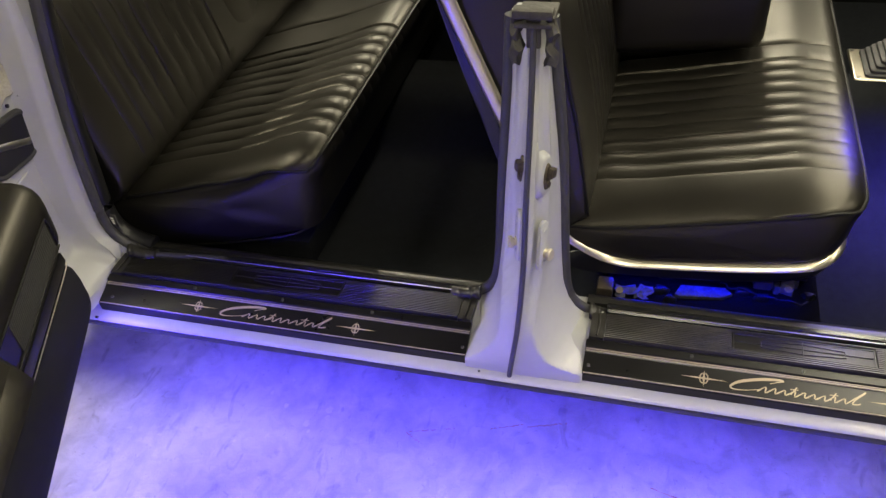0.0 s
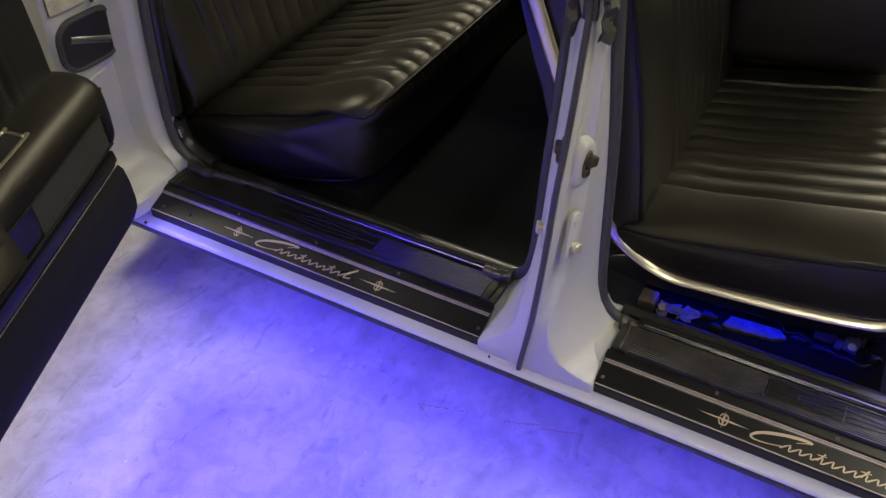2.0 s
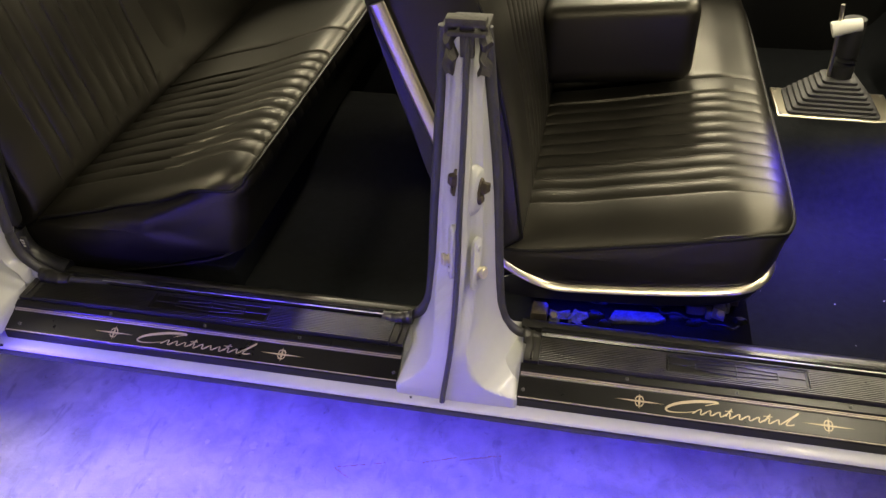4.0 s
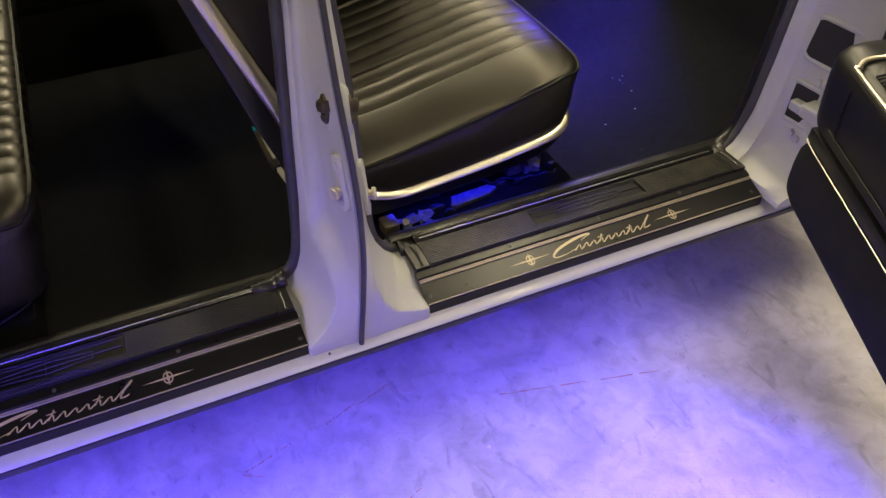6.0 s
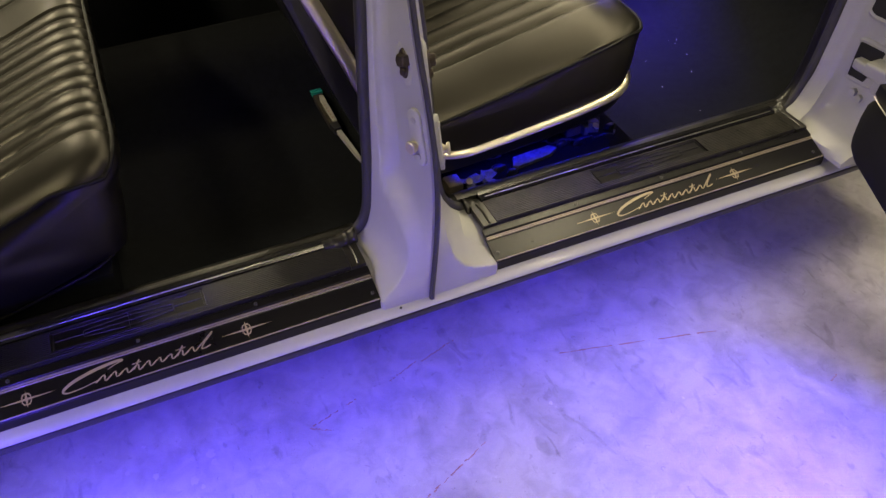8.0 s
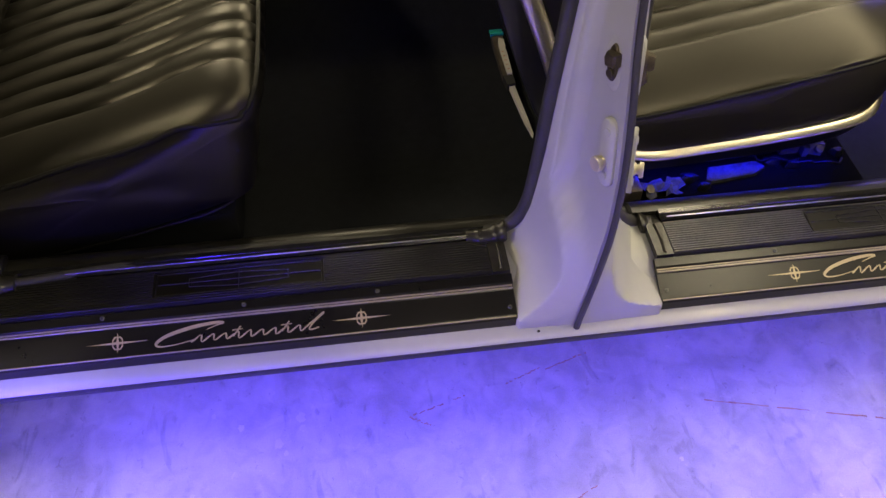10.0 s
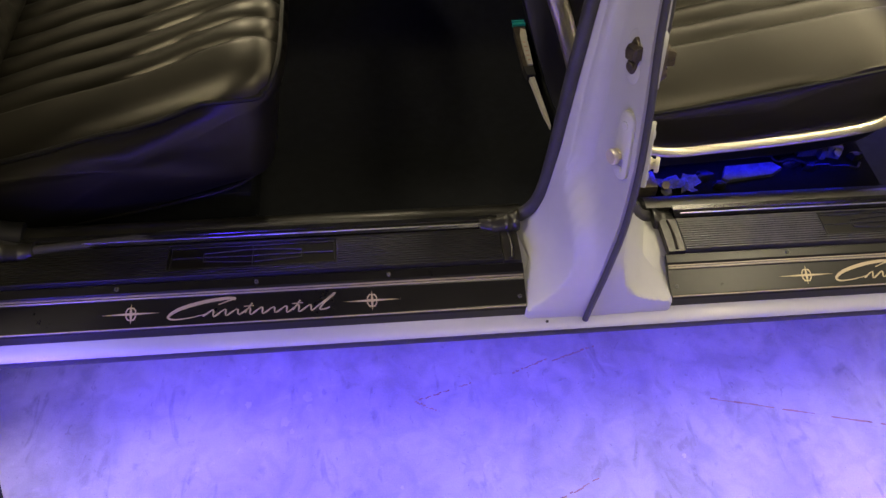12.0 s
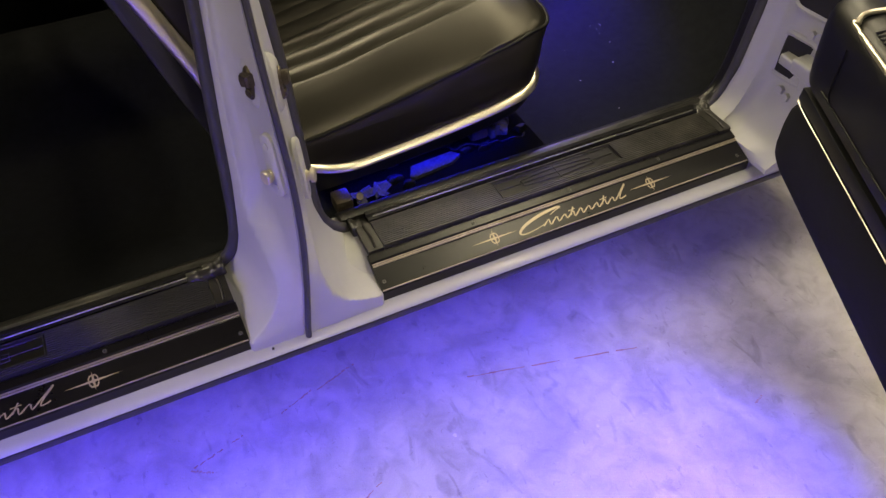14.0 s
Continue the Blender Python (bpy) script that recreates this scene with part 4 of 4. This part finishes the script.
# ---- things on the car's floor ----
def shifter():
    t = thing("gear_shifter", (0.83, 1.07, 0.438), "floor gear lever with a stepped rubber boot on chrome plate", "gear shifter")
    part("chrome_plate", box(0.768, 1.060, 0.985, 1.150, 0.4385, 0.449, 0.006, 3), CHROME, t)
    rings = []
    for i in range(8):
        f = i / 8
        for g, dz in ((0, 0), (0, 0.007), (0.06, 0.0095)):
            x0, x1, w = 0.795 + 0.085 * (f + g), 1.020 - 0.075 * (f + g), 0.072 - 0.040 * (f + g)
            rings.append(rounded(((x0 + x1) / 2, 1.067, 0.447 + 0.0105 * i + dz), (1, 0, 0), (0, 1, 0), x1 - x0, 2 * w, 0.012, 3))
    boot = loft(rings)
    part("boot", boot, RUBBER, t)
    part("column", tube([(0.915, 1.067, 0.525), (0.915, 1.067, 0.60), (0.912, 1.067, 0.68)], 0.027, 16), BLACK, t)
    part("lever", tube([(0.885, 1.060, 0.53), (0.880, 1.058, 0.62), (0.870, 1.05, 0.72)], 0.005), CHROME, t)
    part("knob", tube([(0.86, 1.05, 0.655), (0.89, 1.05, 0.665), (0.925, 1.052, 0.672)], lambda q: 0.020 - 0.004 * q, 16), WHITE_PLASTIC, t, "cream gear knob")
    for x in (0.780, 1.048):
        for y in (0.997, 1.138):
            part("plate_screw", disc((x, y, 0.449), (0, 0, 1), 0.005, 0.002, 12, 0.0006), STEEL, t)


shifter()


def seat_track():
    t = thing("seat_track", (0.42, 0.31, 0.328), "greasy metal seat slide bolted under the front seat", "seat track")
    part("rail", box(0.22, 0.64, 0.335, 0.365, 0.335, 0.350, 0.003), DARK_METAL, t)
    part("slide_plate", loft([[Vector((x, y0, z)) for x, y0, z in ((0.382 + k, 0.252 + k, z0), (0.390 + k, 0.246 + k, z0), (0.474 - k, 0.256 + k, z0), (0.494 - k, 0.268, z0 + 0.002), (0.480 - k, 0.282 - k, z0 + 0.004), (0.392 + k, 0.276 - k, z0 + 0.004))] for k, z0 in ((0, 0.329), (0, 0.336), (0.002, 0.338))]), ZINC, t, "zinc slide plate")
    # a crumpled plate, loose wires and lumps of grease behind the slide
    rnd = random.Random(5)
    bm = bmesh.new()
    grid = [[bm.verts.new((0.262 + 0.0095 * i + rnd.uniform(-0.003, 0.003), 0.218 + 0.010 * j + 0.0008 * i + rnd.uniform(-0.003, 0.003), 0.333 + rnd.uniform(0, 0.012))) for j in range(5)] for i in range(9)]
    for i in range(8):
        for j in range(4):
            if (i, j) not in ((2, 0), (3, 0), (4, 3), (7, 0)):
                bm.faces.new((grid[i][j], grid[i + 1][j], grid[i + 1][j + 1], grid[i][j + 1]))
    part("rear_bracket", bm, ZINC, t, "crumpled greasy zinc plate", smooth=False)
    for k in range(5):
        x, y = 0.25 + 0.075 * k, 0.285 + rnd.uniform(-0.02, 0.02)
        pts = [(x + 0.018 * q + rnd.uniform(-0.006, 0.006), y + rnd.uniform(-0.016, 0.016), 0.336 + rnd.uniform(0, 0.016)) for q in range(6)]
        part("loose_wire", tube(pts, 0.0022, 6), GREASE, t, "black loose wire")
    for x, y, r in ((0.352, 0.262, 0.011), (0.372, 0.238, 0.008), (0.515, 0.285, 0.012), (0.548, 0.272, 0.009), (0.64, 0.292, 0.009)):
        pts = [Vector((x + r * 1.5 * math.cos(a) * (1 + 0.3 * math.sin(3 * a + x * 40)), y + r * math.sin(a), 0)) for a in [2 * math.pi * q / 12 for q in range(12)]]
        c = Vector((x, y, 0))
        part("grease_lump", loft([[c + (p - c) * k + Vector((0, 0, z)) for p in pts] for k, z in ((1, 0.3295), (0.95, 0.336), (0.6, 0.341), (0.2, 0.342))]), GREASE, t, "black lump of grease and dirt")
    part("rear_foot", box(0.225, 0.258, 0.222, 0.262, 0.325, 0.354, 0.006), DARK_METAL, t)
    bracket = part("front_bracket", loft([[Vector((x, y, z)) for x, y in ((0.586, 0.298), (0.609, 0.290), (0.613, 0.312), (0.590, 0.320))] for z in (0.328, 0.350, 0.356)]), GREY_METAL, t, "greasy grey bracket")
    part("bracket_tab", box(0.572, 0.585, 0.290, 0.312, 0.329, 0.352, 0.004), ZINC, bracket, "dull zinc tab")
    part("bracket_tab", box(0.610, 0.619, 0.302, 0.318, 0.340, 0.360, 0.003), ZINC, bracket, "dull zinc tab")
    part("front_foot", box(0.535, 0.572, 0.300, 0.330, 0.328, 0.352, 0.006), DARK_METAL, t)
    part("lever", tube([(0.32, 0.305, 0.345), (0.35, 0.295, 0.340), (0.375, 0.30, 0.336)], 0.004), DARK_METAL, t)
    for x, y in ((0.272, 0.232), (0.555, 0.312), (0.600, 0.292)):
        part("bolt", disc((x, y, 0.345), (0, -0.6, 0.8), 0.008, 0.007, 6), DARK_METAL, t)
    # added dark sheet over the carpet: the seat's shade put in as colour
    part("shade_sheet", box(0.24, 0.66, 0.205, 0.40, 0.3265, 0.3295, 0.001), SEAT_SHADE, t, "black sheet that paints the shade under the seat")


seat_track()


def pedal(at, size, turn, label):
    t = thing("pedal", at, label, "pedal", "foot pedals")
    m = pose(at[0], at[1], at[2], 0, -48, turn)
    w, d = size
    pad = box(-w, w, -d, d, -0.006, 0.006, 0.005, 2)
    rim = bmesh.new()
    for q in ((-w, -d, w, -d), (w, -d, w, d), (w, d, -w, d), (-w, d, -w, -d)):
        tube([(q[0], q[1], 0.007), (q[2], q[3], 0.007)], 0.005, 8, straight=True, bm=rim)
    stem = tube([(0, 0, -0.005), (0.03, 0, -0.05), (0.12, 0, -0.08)], 0.008, 8)
    for b in (pad, rim, stem):
        b.transform(m)
    part("pad", pad, RUBBER, t)
    part("rim", rim, CHROME, t, "bright chrome rim")
    part("stem", stem, BLACK, t)


pedal((1.150, 1.36, 0.53), (0.030, 0.085), 0, "black rubber brake pedal with chrome rim")
pedal((1.21, 1.20, 0.475), (0.075, 0.030), 8, "black rubber accelerator pedal with chrome rim")


# ---- doors ----
def door(name, H, X, sign, length, label):
    """An open door. u runs from the hinge to the free end, v inwards from the trim face, z up."""
    H = Vector((*H, 0))
    X = Vector((*X, 0)).normalized()
    N = Vector((-X.y, X.x, 0)) * sign
    t = thing(name, (H.x, H.y, 0.3), label, "car door", "open car doors")

    def W(u, v, z):
        return H + X * u + N * v + Vector((0, 0, z))

    def slab(u0, u1, prof, bm=None, ends=0.0, widen=0.0, rise=0.0):
        """Sweeps a (v, z) loop along the door."""
        us = [u0, u0 + 0.002, u0 + 0.004, u0 + 0.008, u0 + 0.012, u0 + 0.018, u0 + 0.03] + [u0 + 0.03 + (u1 - u0 - 0.06) * i / 10 for i in range(1, 10)] + [u1 - 0.03, u1 - 0.012, u1 - 0.004, u1]
        cv = sum(p[0] for p in prof) / len(prof)
        cz = sum(p[1] for p in prof) / len(prof)
        rings = []
        for u in us:
            e = min(u - u0, u1 - u)
            k = 1 - ends * (1 - min(1, e / 0.03)) ** 2
            rings.append([W(u, cv + (v - cv) * k + (widen * ease(0.42, 0.56, u) if v > -0.04 and z > 0.66 else 0), cz + (z - cz) * k + rise * ease(0.48, 0.64, u) * (z > 0.66)) for v, z in prof])
        return loft(rings, bm=bm)

    # painted shell behind the trim
    part("outer_skin", slab(0.09, length, [(-0.12, 0.37), (-0.02, 0.37), (-0.02, 0.55), (-0.115, 0.57), (-0.115, 0.93), (-0.13, 0.96), (-0.17, 0.96), (-0.20, 0.80), (-0.215, 0.55), (-0.19, 0.35), (-0.16, 0.32)], ends=0.03), PAINT, t)
    # carpeted kick panel with a soft rounded foot
    part("kick_panel", slab(0.070, length - 0.03, [(-0.022, 0.378), (-0.010, 0.381), (0.002, 0.390), (0.009, 0.405), (0.012, 0.43), (0.010, 0.48), (0.004, 0.515), (-0.004, 0.525), (-0.022, 0.526)], ends=0.16), DOOR_CARPET, t, "black carpeted kick panel")
    part("trim_line", tube([W(0.092, -0.002, 0.531), W(0.100, 0.006, 0.531), W(0.3, 0.007, 0.531), W(length - 0.05, 0.007, 0.531)], 0.0011, 8), CHROME, t, "thin chrome strip")
    part("trim_band", slab(0.082, length - 0.03, [(-0.022, 0.527), (0.001, 0.529), (0.004, 0.536), (0.001, 0.556), (-0.022, 0.558)], ends=0.05), VINYL_SIDE, t)
    rings = []
    us = [0.06 + 0.006 * i for i in range(int((length - 0.1) / 0.006))]
    for u in us:
        g = -0.006 * (1 - abs(math.sin(math.pi * (u - 0.06) / 0.045)) ** 0.5) if 0.16 < u < 0.75 else 0
        rings.append([W(u, v + k * g, z) for v, z, k in ((-0.118, 0.70, 0), (-0.082, 0.705, 1), (-0.083, 0.78, 1), (-0.087, 0.86, 1), (-0.092, 0.93, 1), (-0.10, 0.95, 0.3), (-0.118, 0.952, 0))])
    part("upper_panel", loft(rings), VINYL_SIDE, t, "pleated black vinyl panel")
    return t, W, slab


def rear_door():
    t, W, slab = door("rear_door", (-0.80, 0.0), (0.40, -0.917), 1, 0.95, "open white rear door with black padded trim and armrest")
    pad = part("armrest", slab(0.045, 0.86, [(-0.10, 0.559), (-0.010, 0.560), (-0.001, 0.566), (0.001, 0.60), (0.001, 0.645), (-0.001, 0.667), (-0.008, 0.685), (-0.022, 0.700), (-0.045, 0.710), (-0.075, 0.714), (-0.10, 0.714)], ends=0.12, widen=0.108, rise=0.030), VINYL, t, "padded black armrest")
    part("armrest_seam", tube([W(0.075, -0.001, 0.569), W(0.077, 0.002, 0.60), W(0.085, 0.003, 0.634), W(0.11, 0.003, 0.641), W(0.3, 0.003, 0.641), W(0.36, 0.003, 0.641), W(0.42, 0.003, 0.641), W(0.84, 0.003, 0.641)], 0.0024, 8), PIPING, pad)
    part("armrest_seam", tube([W(0.075, 0.001, 0.569), W(0.3, 0.002, 0.569), W(0.36, 0.002, 0.569), W(0.42, 0.002, 0.569), W(0.84, 0.002, 0.569)], 0.0030, 8), PIPING, pad)
    bm = bmesh.new()
    for i in range(13):
        z = 0.575 + 0.005 * i
        tube([W(0.088, 0.001, z), W(0.36, 0.0012, z)], 0.0014, 6, straight=True, bm=bm)
    part("ribbed_grille", bm, BLACK, pad, "fine black ribs")
    part("pull_cup", slab(0.27, 0.50, [(-0.066, 0.7100), (-0.032, 0.7060), (-0.032, 0.7095), (-0.066, 0.7150)], ends=0.05), BLACK, pad)
    part("cup_rim", tube([W(0.50, -0.030, 0.709), W(0.275, -0.030, 0.708), W(0.267, -0.036, 0.710), W(0.267, -0.062, 0.7155), W(0.275, -0.068, 0.716), W(0.50, -0.068, 0.716)], 0.003, 8), CHROME, pad)
    part("switch_panel", slab(0.60, 0.82, [(-0.07, 0.741), (0.040, 0.735), (0.040, 0.741), (-0.07, 0.747)], ends=0.04), BROWN, pad, "brown switch panel")
    part("panel_rim", tube([W(0.83, 0.048, 0.738), W(0.60, 0.048, 0.738), W(0.588, 0.038, 0.741), W(0.588, -0.068, 0.747)], 0.0032, 8), CHROME, pad)
    part("courtesy_lamp", slab(0.585, 0.615, [(-0.02, 0.5572), (0.0045, 0.5572), (0.0045, 0.5588), (-0.02, 0.5588)]), BLUE_LENS, t, "glowing blue courtesy lamp")
    return W


def front_door():
    t, W, slab = door("front_door", (0.989, 0.0), (-0.40, -0.917), -1, 1.10, "open white front door with black trim panel")
    pad = part("armrest", slab(0.075, 0.98, [(-0.10, 0.559), (-0.010, 0.560), (-0.001, 0.566), (0.001, 0.60), (0.001, 0.665), (-0.001, 0.690), (-0.008, 0.708), (-0.022, 0.720), (-0.045, 0.728), (-0.075, 0.732), (-0.10, 0.732)], ends=0.12), VINYL_SIDE, t, "padded black armrest")
    part("embossed_line", tube([W(0.168, 0.002, 0.68), W(0.165, 0.003, 0.61), W(0.175, 0.003, 0.592), W(0.2, 0.002, 0.588), W(0.9, 0.002, 0.587)], 0.0014, 8), PIPING, pad)
    part("armrest_strip", tube([W(0.15, -0.05, 0.733), W(0.145, -0.02, 0.724), W(0.155, -0.008, 0.715), W(0.18, -0.004, 0.711), W(0.5, -0.004, 0.710), W(0.9, -0.004, 0.710)], 0.0042, 8), CHROME, pad)
    bm = bmesh.new()
    for i in range(40):
        u = 0.19 + 0.009 * i
        tube([W(u, -0.018, 0.720), W(u + 0.003, -0.05, 0.731)], 0.0020, 6, straight=True, bm=bm)
    part("ribbed_grille", bm, RUBBER, pad, "fine grey ribs")
    part("courtesy_lamp", slab(0.585, 0.615, [(-0.02, 0.5572), (0.0045, 0.5572), (0.0045, 0.5588), (-0.02, 0.5588)]), BLUE_LENS, t, "glowing blue courtesy lamp")
    return W


REAR_W, FRONT_W = rear_door(), front_door()
for W, watts, spot, v in ((REAR_W, 4.3, 1.6, 0.110), (FRONT_W, 1.8, 4.2, 0.090)):
    area_lamp("courtesy_lamp_light", look(W(0.64, v, 0.550), W(0.64, v + 0.58, 0.0)), 0.60, 0.02, watts, BLUE, 178)
    area_lamp("puddle_fill_light", look(W(0.56, 0.088, 0.550), W(0.57, 0.19, 0.0)), 0.03, 0.03, spot, BLUE, 74)
# third blue light here: added fill without a fixture, under the rear door's foot
area_lamp("puddle_fill_light", look(REAR_W(0.27, -0.004, 0.364), REAR_W(0.26, 0.22, 0.0)), 0.38, 0.02, 3.3, BLUE, 178)

# small blue lamps in the front footwell and under the front seat, and the strip below the rocker
area_lamp("footwell_lamp_light", look((1.12, 0.78, 0.575), (1.02, 0.72, 0.2)), 0.10, 0.90, 9.0, BLUE, 105)
area_lamp("seat_lamp_light", look((0.43, 0.268, 0.3605), (0.43, 0.252, 0.30)), 0.36, 0.010, 0.8, (0.001, 0.002, 1.0))
area_lamp("underglow_light", look((0.08, 0.03, 0.262), (0.08, -0.01, 0.0)), 1.45, 0.015, 3.5, BLUE)


def underglow():
    t = thing("underglow_strip", (0.1, 0.05, 0.262), "glowing blue light strip fixed beneath the car", "light strip")
    part("light_strip", box(-0.66, 0.70, 0.024, 0.036, 0.2635, 0.2695, 0.001), BLUE_LENS, t)
    return t


underglow()


def ice_scraper():
    t = thing("ice_scraper", (0.16, 0.7, 0.298), "white plastic ice scraper with teal bands lying on carpet", "ice scraper")
    d = Vector((-0.024, 0.320, 0)).normalized()
    n = Vector((d.y, -d.x, 0)).normalized()
    up = n.cross(d)
    o = Vector((0.116, 0.434, 0.2975))

    def flat(pts, z0, z1):
        return loft([[o + d * (a * 0.72) + n * (b * 0.75) + up * z for a, b in pts] for z in (z0, z1)])

    part("blade", flat([(0.0, -0.001), (0.06, -0.007), (0.20, -0.010), (0.205, -0.010), (0.205, 0.004), (0.06, 0.003), (0.003, 0.001)], 0.0, 0.010), SCRAPER_WHITE, t)
    part("band", flat([(0.206, -0.016), (0.245, -0.018), (0.245, 0.008), (0.206, 0.007)], -0.001, 0.015), BLACK, t)
    part("handle", flat([(0.246, -0.005), (0.33, -0.001), (0.385, 0.003), (0.415, 0.011), (0.405, 0.023), (0.37, 0.020), (0.36, 0.016), (0.35, 0.018), (0.246, 0.008)], 0.0, 0.018), SCRAPER_WHITE, t)
    part("sheath", flat([(0.246, -0.018), (0.43, -0.006), (0.43, 0.026), (0.406, 0.0235), (0.416, 0.0105), (0.385, 0.002), (0.33, -0.002), (0.246, -0.006)], 0.0, 0.015), DARK_METAL, t)
    for a in (0.432, 0.447):
        part("teal_band", flat([(a, -0.007), (a + 0.010, -0.007), (a + 0.010, 0.029), (a, 0.029)], 0.0, 0.019), TEAL, t)
    for i in range(5):
        part("print_bar", flat([(0.265 + 0.02 * i, -0.001 + 0.001 * i), (0.269 + 0.02 * i, -0.001 + 0.001 * i), (0.269 + 0.02 * i, 0.006 + 0.001 * i), (0.265 + 0.02 * i, 0.006 + 0.001 * i)], 0.0182, 0.0186), SCRATCH, t, smooth=False)


ice_scraper()

# openings and hinges in the end posts
op = opening((-0.8925, 0.042, 0.712), (0.06, 1, 0), (0.11, 0, 0.994), 0.132, 0.104, 0.036, "post_opening", RUBBER)
part("inner_bar", tube([(-0.8895, 0.0, 0.728), (-0.884, 0.085, 0.695)], 0.007, 8, straight=True, flat=0.4), STEEL, op, "grey metal bar")


def torn_patch():
    """A ragged access hole in the rear post, stuffed with pale foam."""
    ring = [(0.098, 0.812), (0.094, 0.803), (0.082, 0.799), (0.068, 0.802), (0.05, 0.790), (0.01, 0.788), (-0.03, 0.79), (-0.035, 0.93), (0.05, 0.932), (0.066, 0.925), (0.071, 0.905), (0.080, 0.893), (0.083, 0.868), (0.092, 0.85), (0.090, 0.83)]
    path = [Vector((-0.8905 + 0.11 * (z - 0.712) + 0.05 * (y - 0.042), y, z)) for y, z in ring]
    foam = part("foam_patch", loft([[p + Vector((0.0015, 0, 0)) for p in path], [p - Vector((0.004, 0, 0)) for p in path]]), FOAM, CAR, "ragged hole stuffed with yellowish foam")
    part("torn_edge", tube(path + [path[0]], 0.0016, 6, straight=True, up=(1, 0, 0)), RUBBER, foam)


torn_patch()
for z, y0 in ((0.650, 0.07), (0.622, 0.08)):
    part("pressed_rib", tube([(-0.905, -0.02, z), (-0.9045, 0.03, z + 0.004), (-0.906, y0, z + 0.012)], lambda q: 0.006 * (1 - q) + 0.001, 8), PAINT, CAR)
opening((1.0965, 0.044, 0.628), (0.10, -1, 0), (0.17, 0, 1), 0.125, 0.085, 0.026, "post_opening", PAINT)
opening((1.0765, 0.060, 0.497), (0.10, -1, 0), (0.18, 0, 1), 0.085, 0.080, 0.020, "hinge_pocket", PAINT)


def hinge():
    bm = bmesh.new()
    box(1.045, 1.09, -0.030, 0.040, 0.490, 0.520, 0.007, 3, bm)
    box(1.055, 1.085, 0.034, 0.078, 0.484, 0.506, 0.006, 3, bm)
    box(1.066, 1.090, -0.02, 0.030, 0.440, 0.492, 0.008, 3, bm)
    h = part("hinge_arm", bm, PAINT, CAR)
    for y, z in ((0.040, 0.556), (0.022, 0.560), (0.054, 0.440), (0.036, 0.434)):
        part("hinge_bolt", disc((1.060 + 0.18 * (z - 0.44), y, z), (-1, -0.1, 0.15), 0.0085, 0.009, 6), PAINT, h)


hinge()

# small holes: solid black discs, their inner dark put in as colour
for y, z in ((0.064, 0.786), (0.096, 0.792), (0.035, 0.60)):
    part("post_hole", disc((-0.8895 + 0.11 * (z - 0.712) + 0.10 * (y - 0.05), y, z), (1, 0, 0), 0.004, 0.003, 12), BLACK, CAR, "small black disc for the dark of a hole")
part("rocker_hole", disc((-0.815, -0.0195, 0.3165), (0, -0.7, 0.7), 0.003, 0.003, 10), BLACK, CAR, "small black disc for the dark of a hole")
part("rocker_hole", disc((0.03, -0.0125, 0.3185), (0, -0.5, 0.8), 0.0022, 0.003, 10), BLACK, CAR, "small black disc for the dark of a hole")


def seat_tag():
    t = thing("fabric_tag", (-0.832, 0.160, 0.446), "small dark woven tag beside the rear seat", "tag")
    part("tag_cloth", box(-0.842, -0.822, 0.150, 0.153, 0.430, 0.462, 0.001), RUBBER, t)
    for k in range(3):
        part("tag_bar", box(-0.838, -0.828, 0.1488, 0.1498, 0.438 + 0.007 * k, 0.442 + 0.007 * k), WHITE_PLASTIC, t, smooth=False)


seat_tag()


def carpet_lint():
    """Small pale specks of lint on the front carpet."""
    bm = bmesh.new()
    rnd = random.Random(11)
    for i in range(24):
        x, y, r = rnd.uniform(0.30, 1.0), rnd.uniform(0.225, 0.62), rnd.uniform(0.0006, 0.0013)
        if x < 0.64 and y > 0.25:
            continue
        a = rnd.uniform(0, 3.1)
        u, v = Vector((math.cos(a) * r * 1.6, math.sin(a) * r * 1.6, 0)), Vector((-math.sin(a) * r, math.cos(a) * r, 0))
        o = Vector((x, y, 0.331))
        bm.faces.new([bm.verts.new(o + q) for q in (-u - v * 0.6, u * 0.7 - v, u + v * 0.5, -u * 0.5 + v)])
    tagged(part("lint_specks", bm, WHITE_PLASTIC, CAR, "pale lint specks", normals=False), kind="stuff")


carpet_lint()
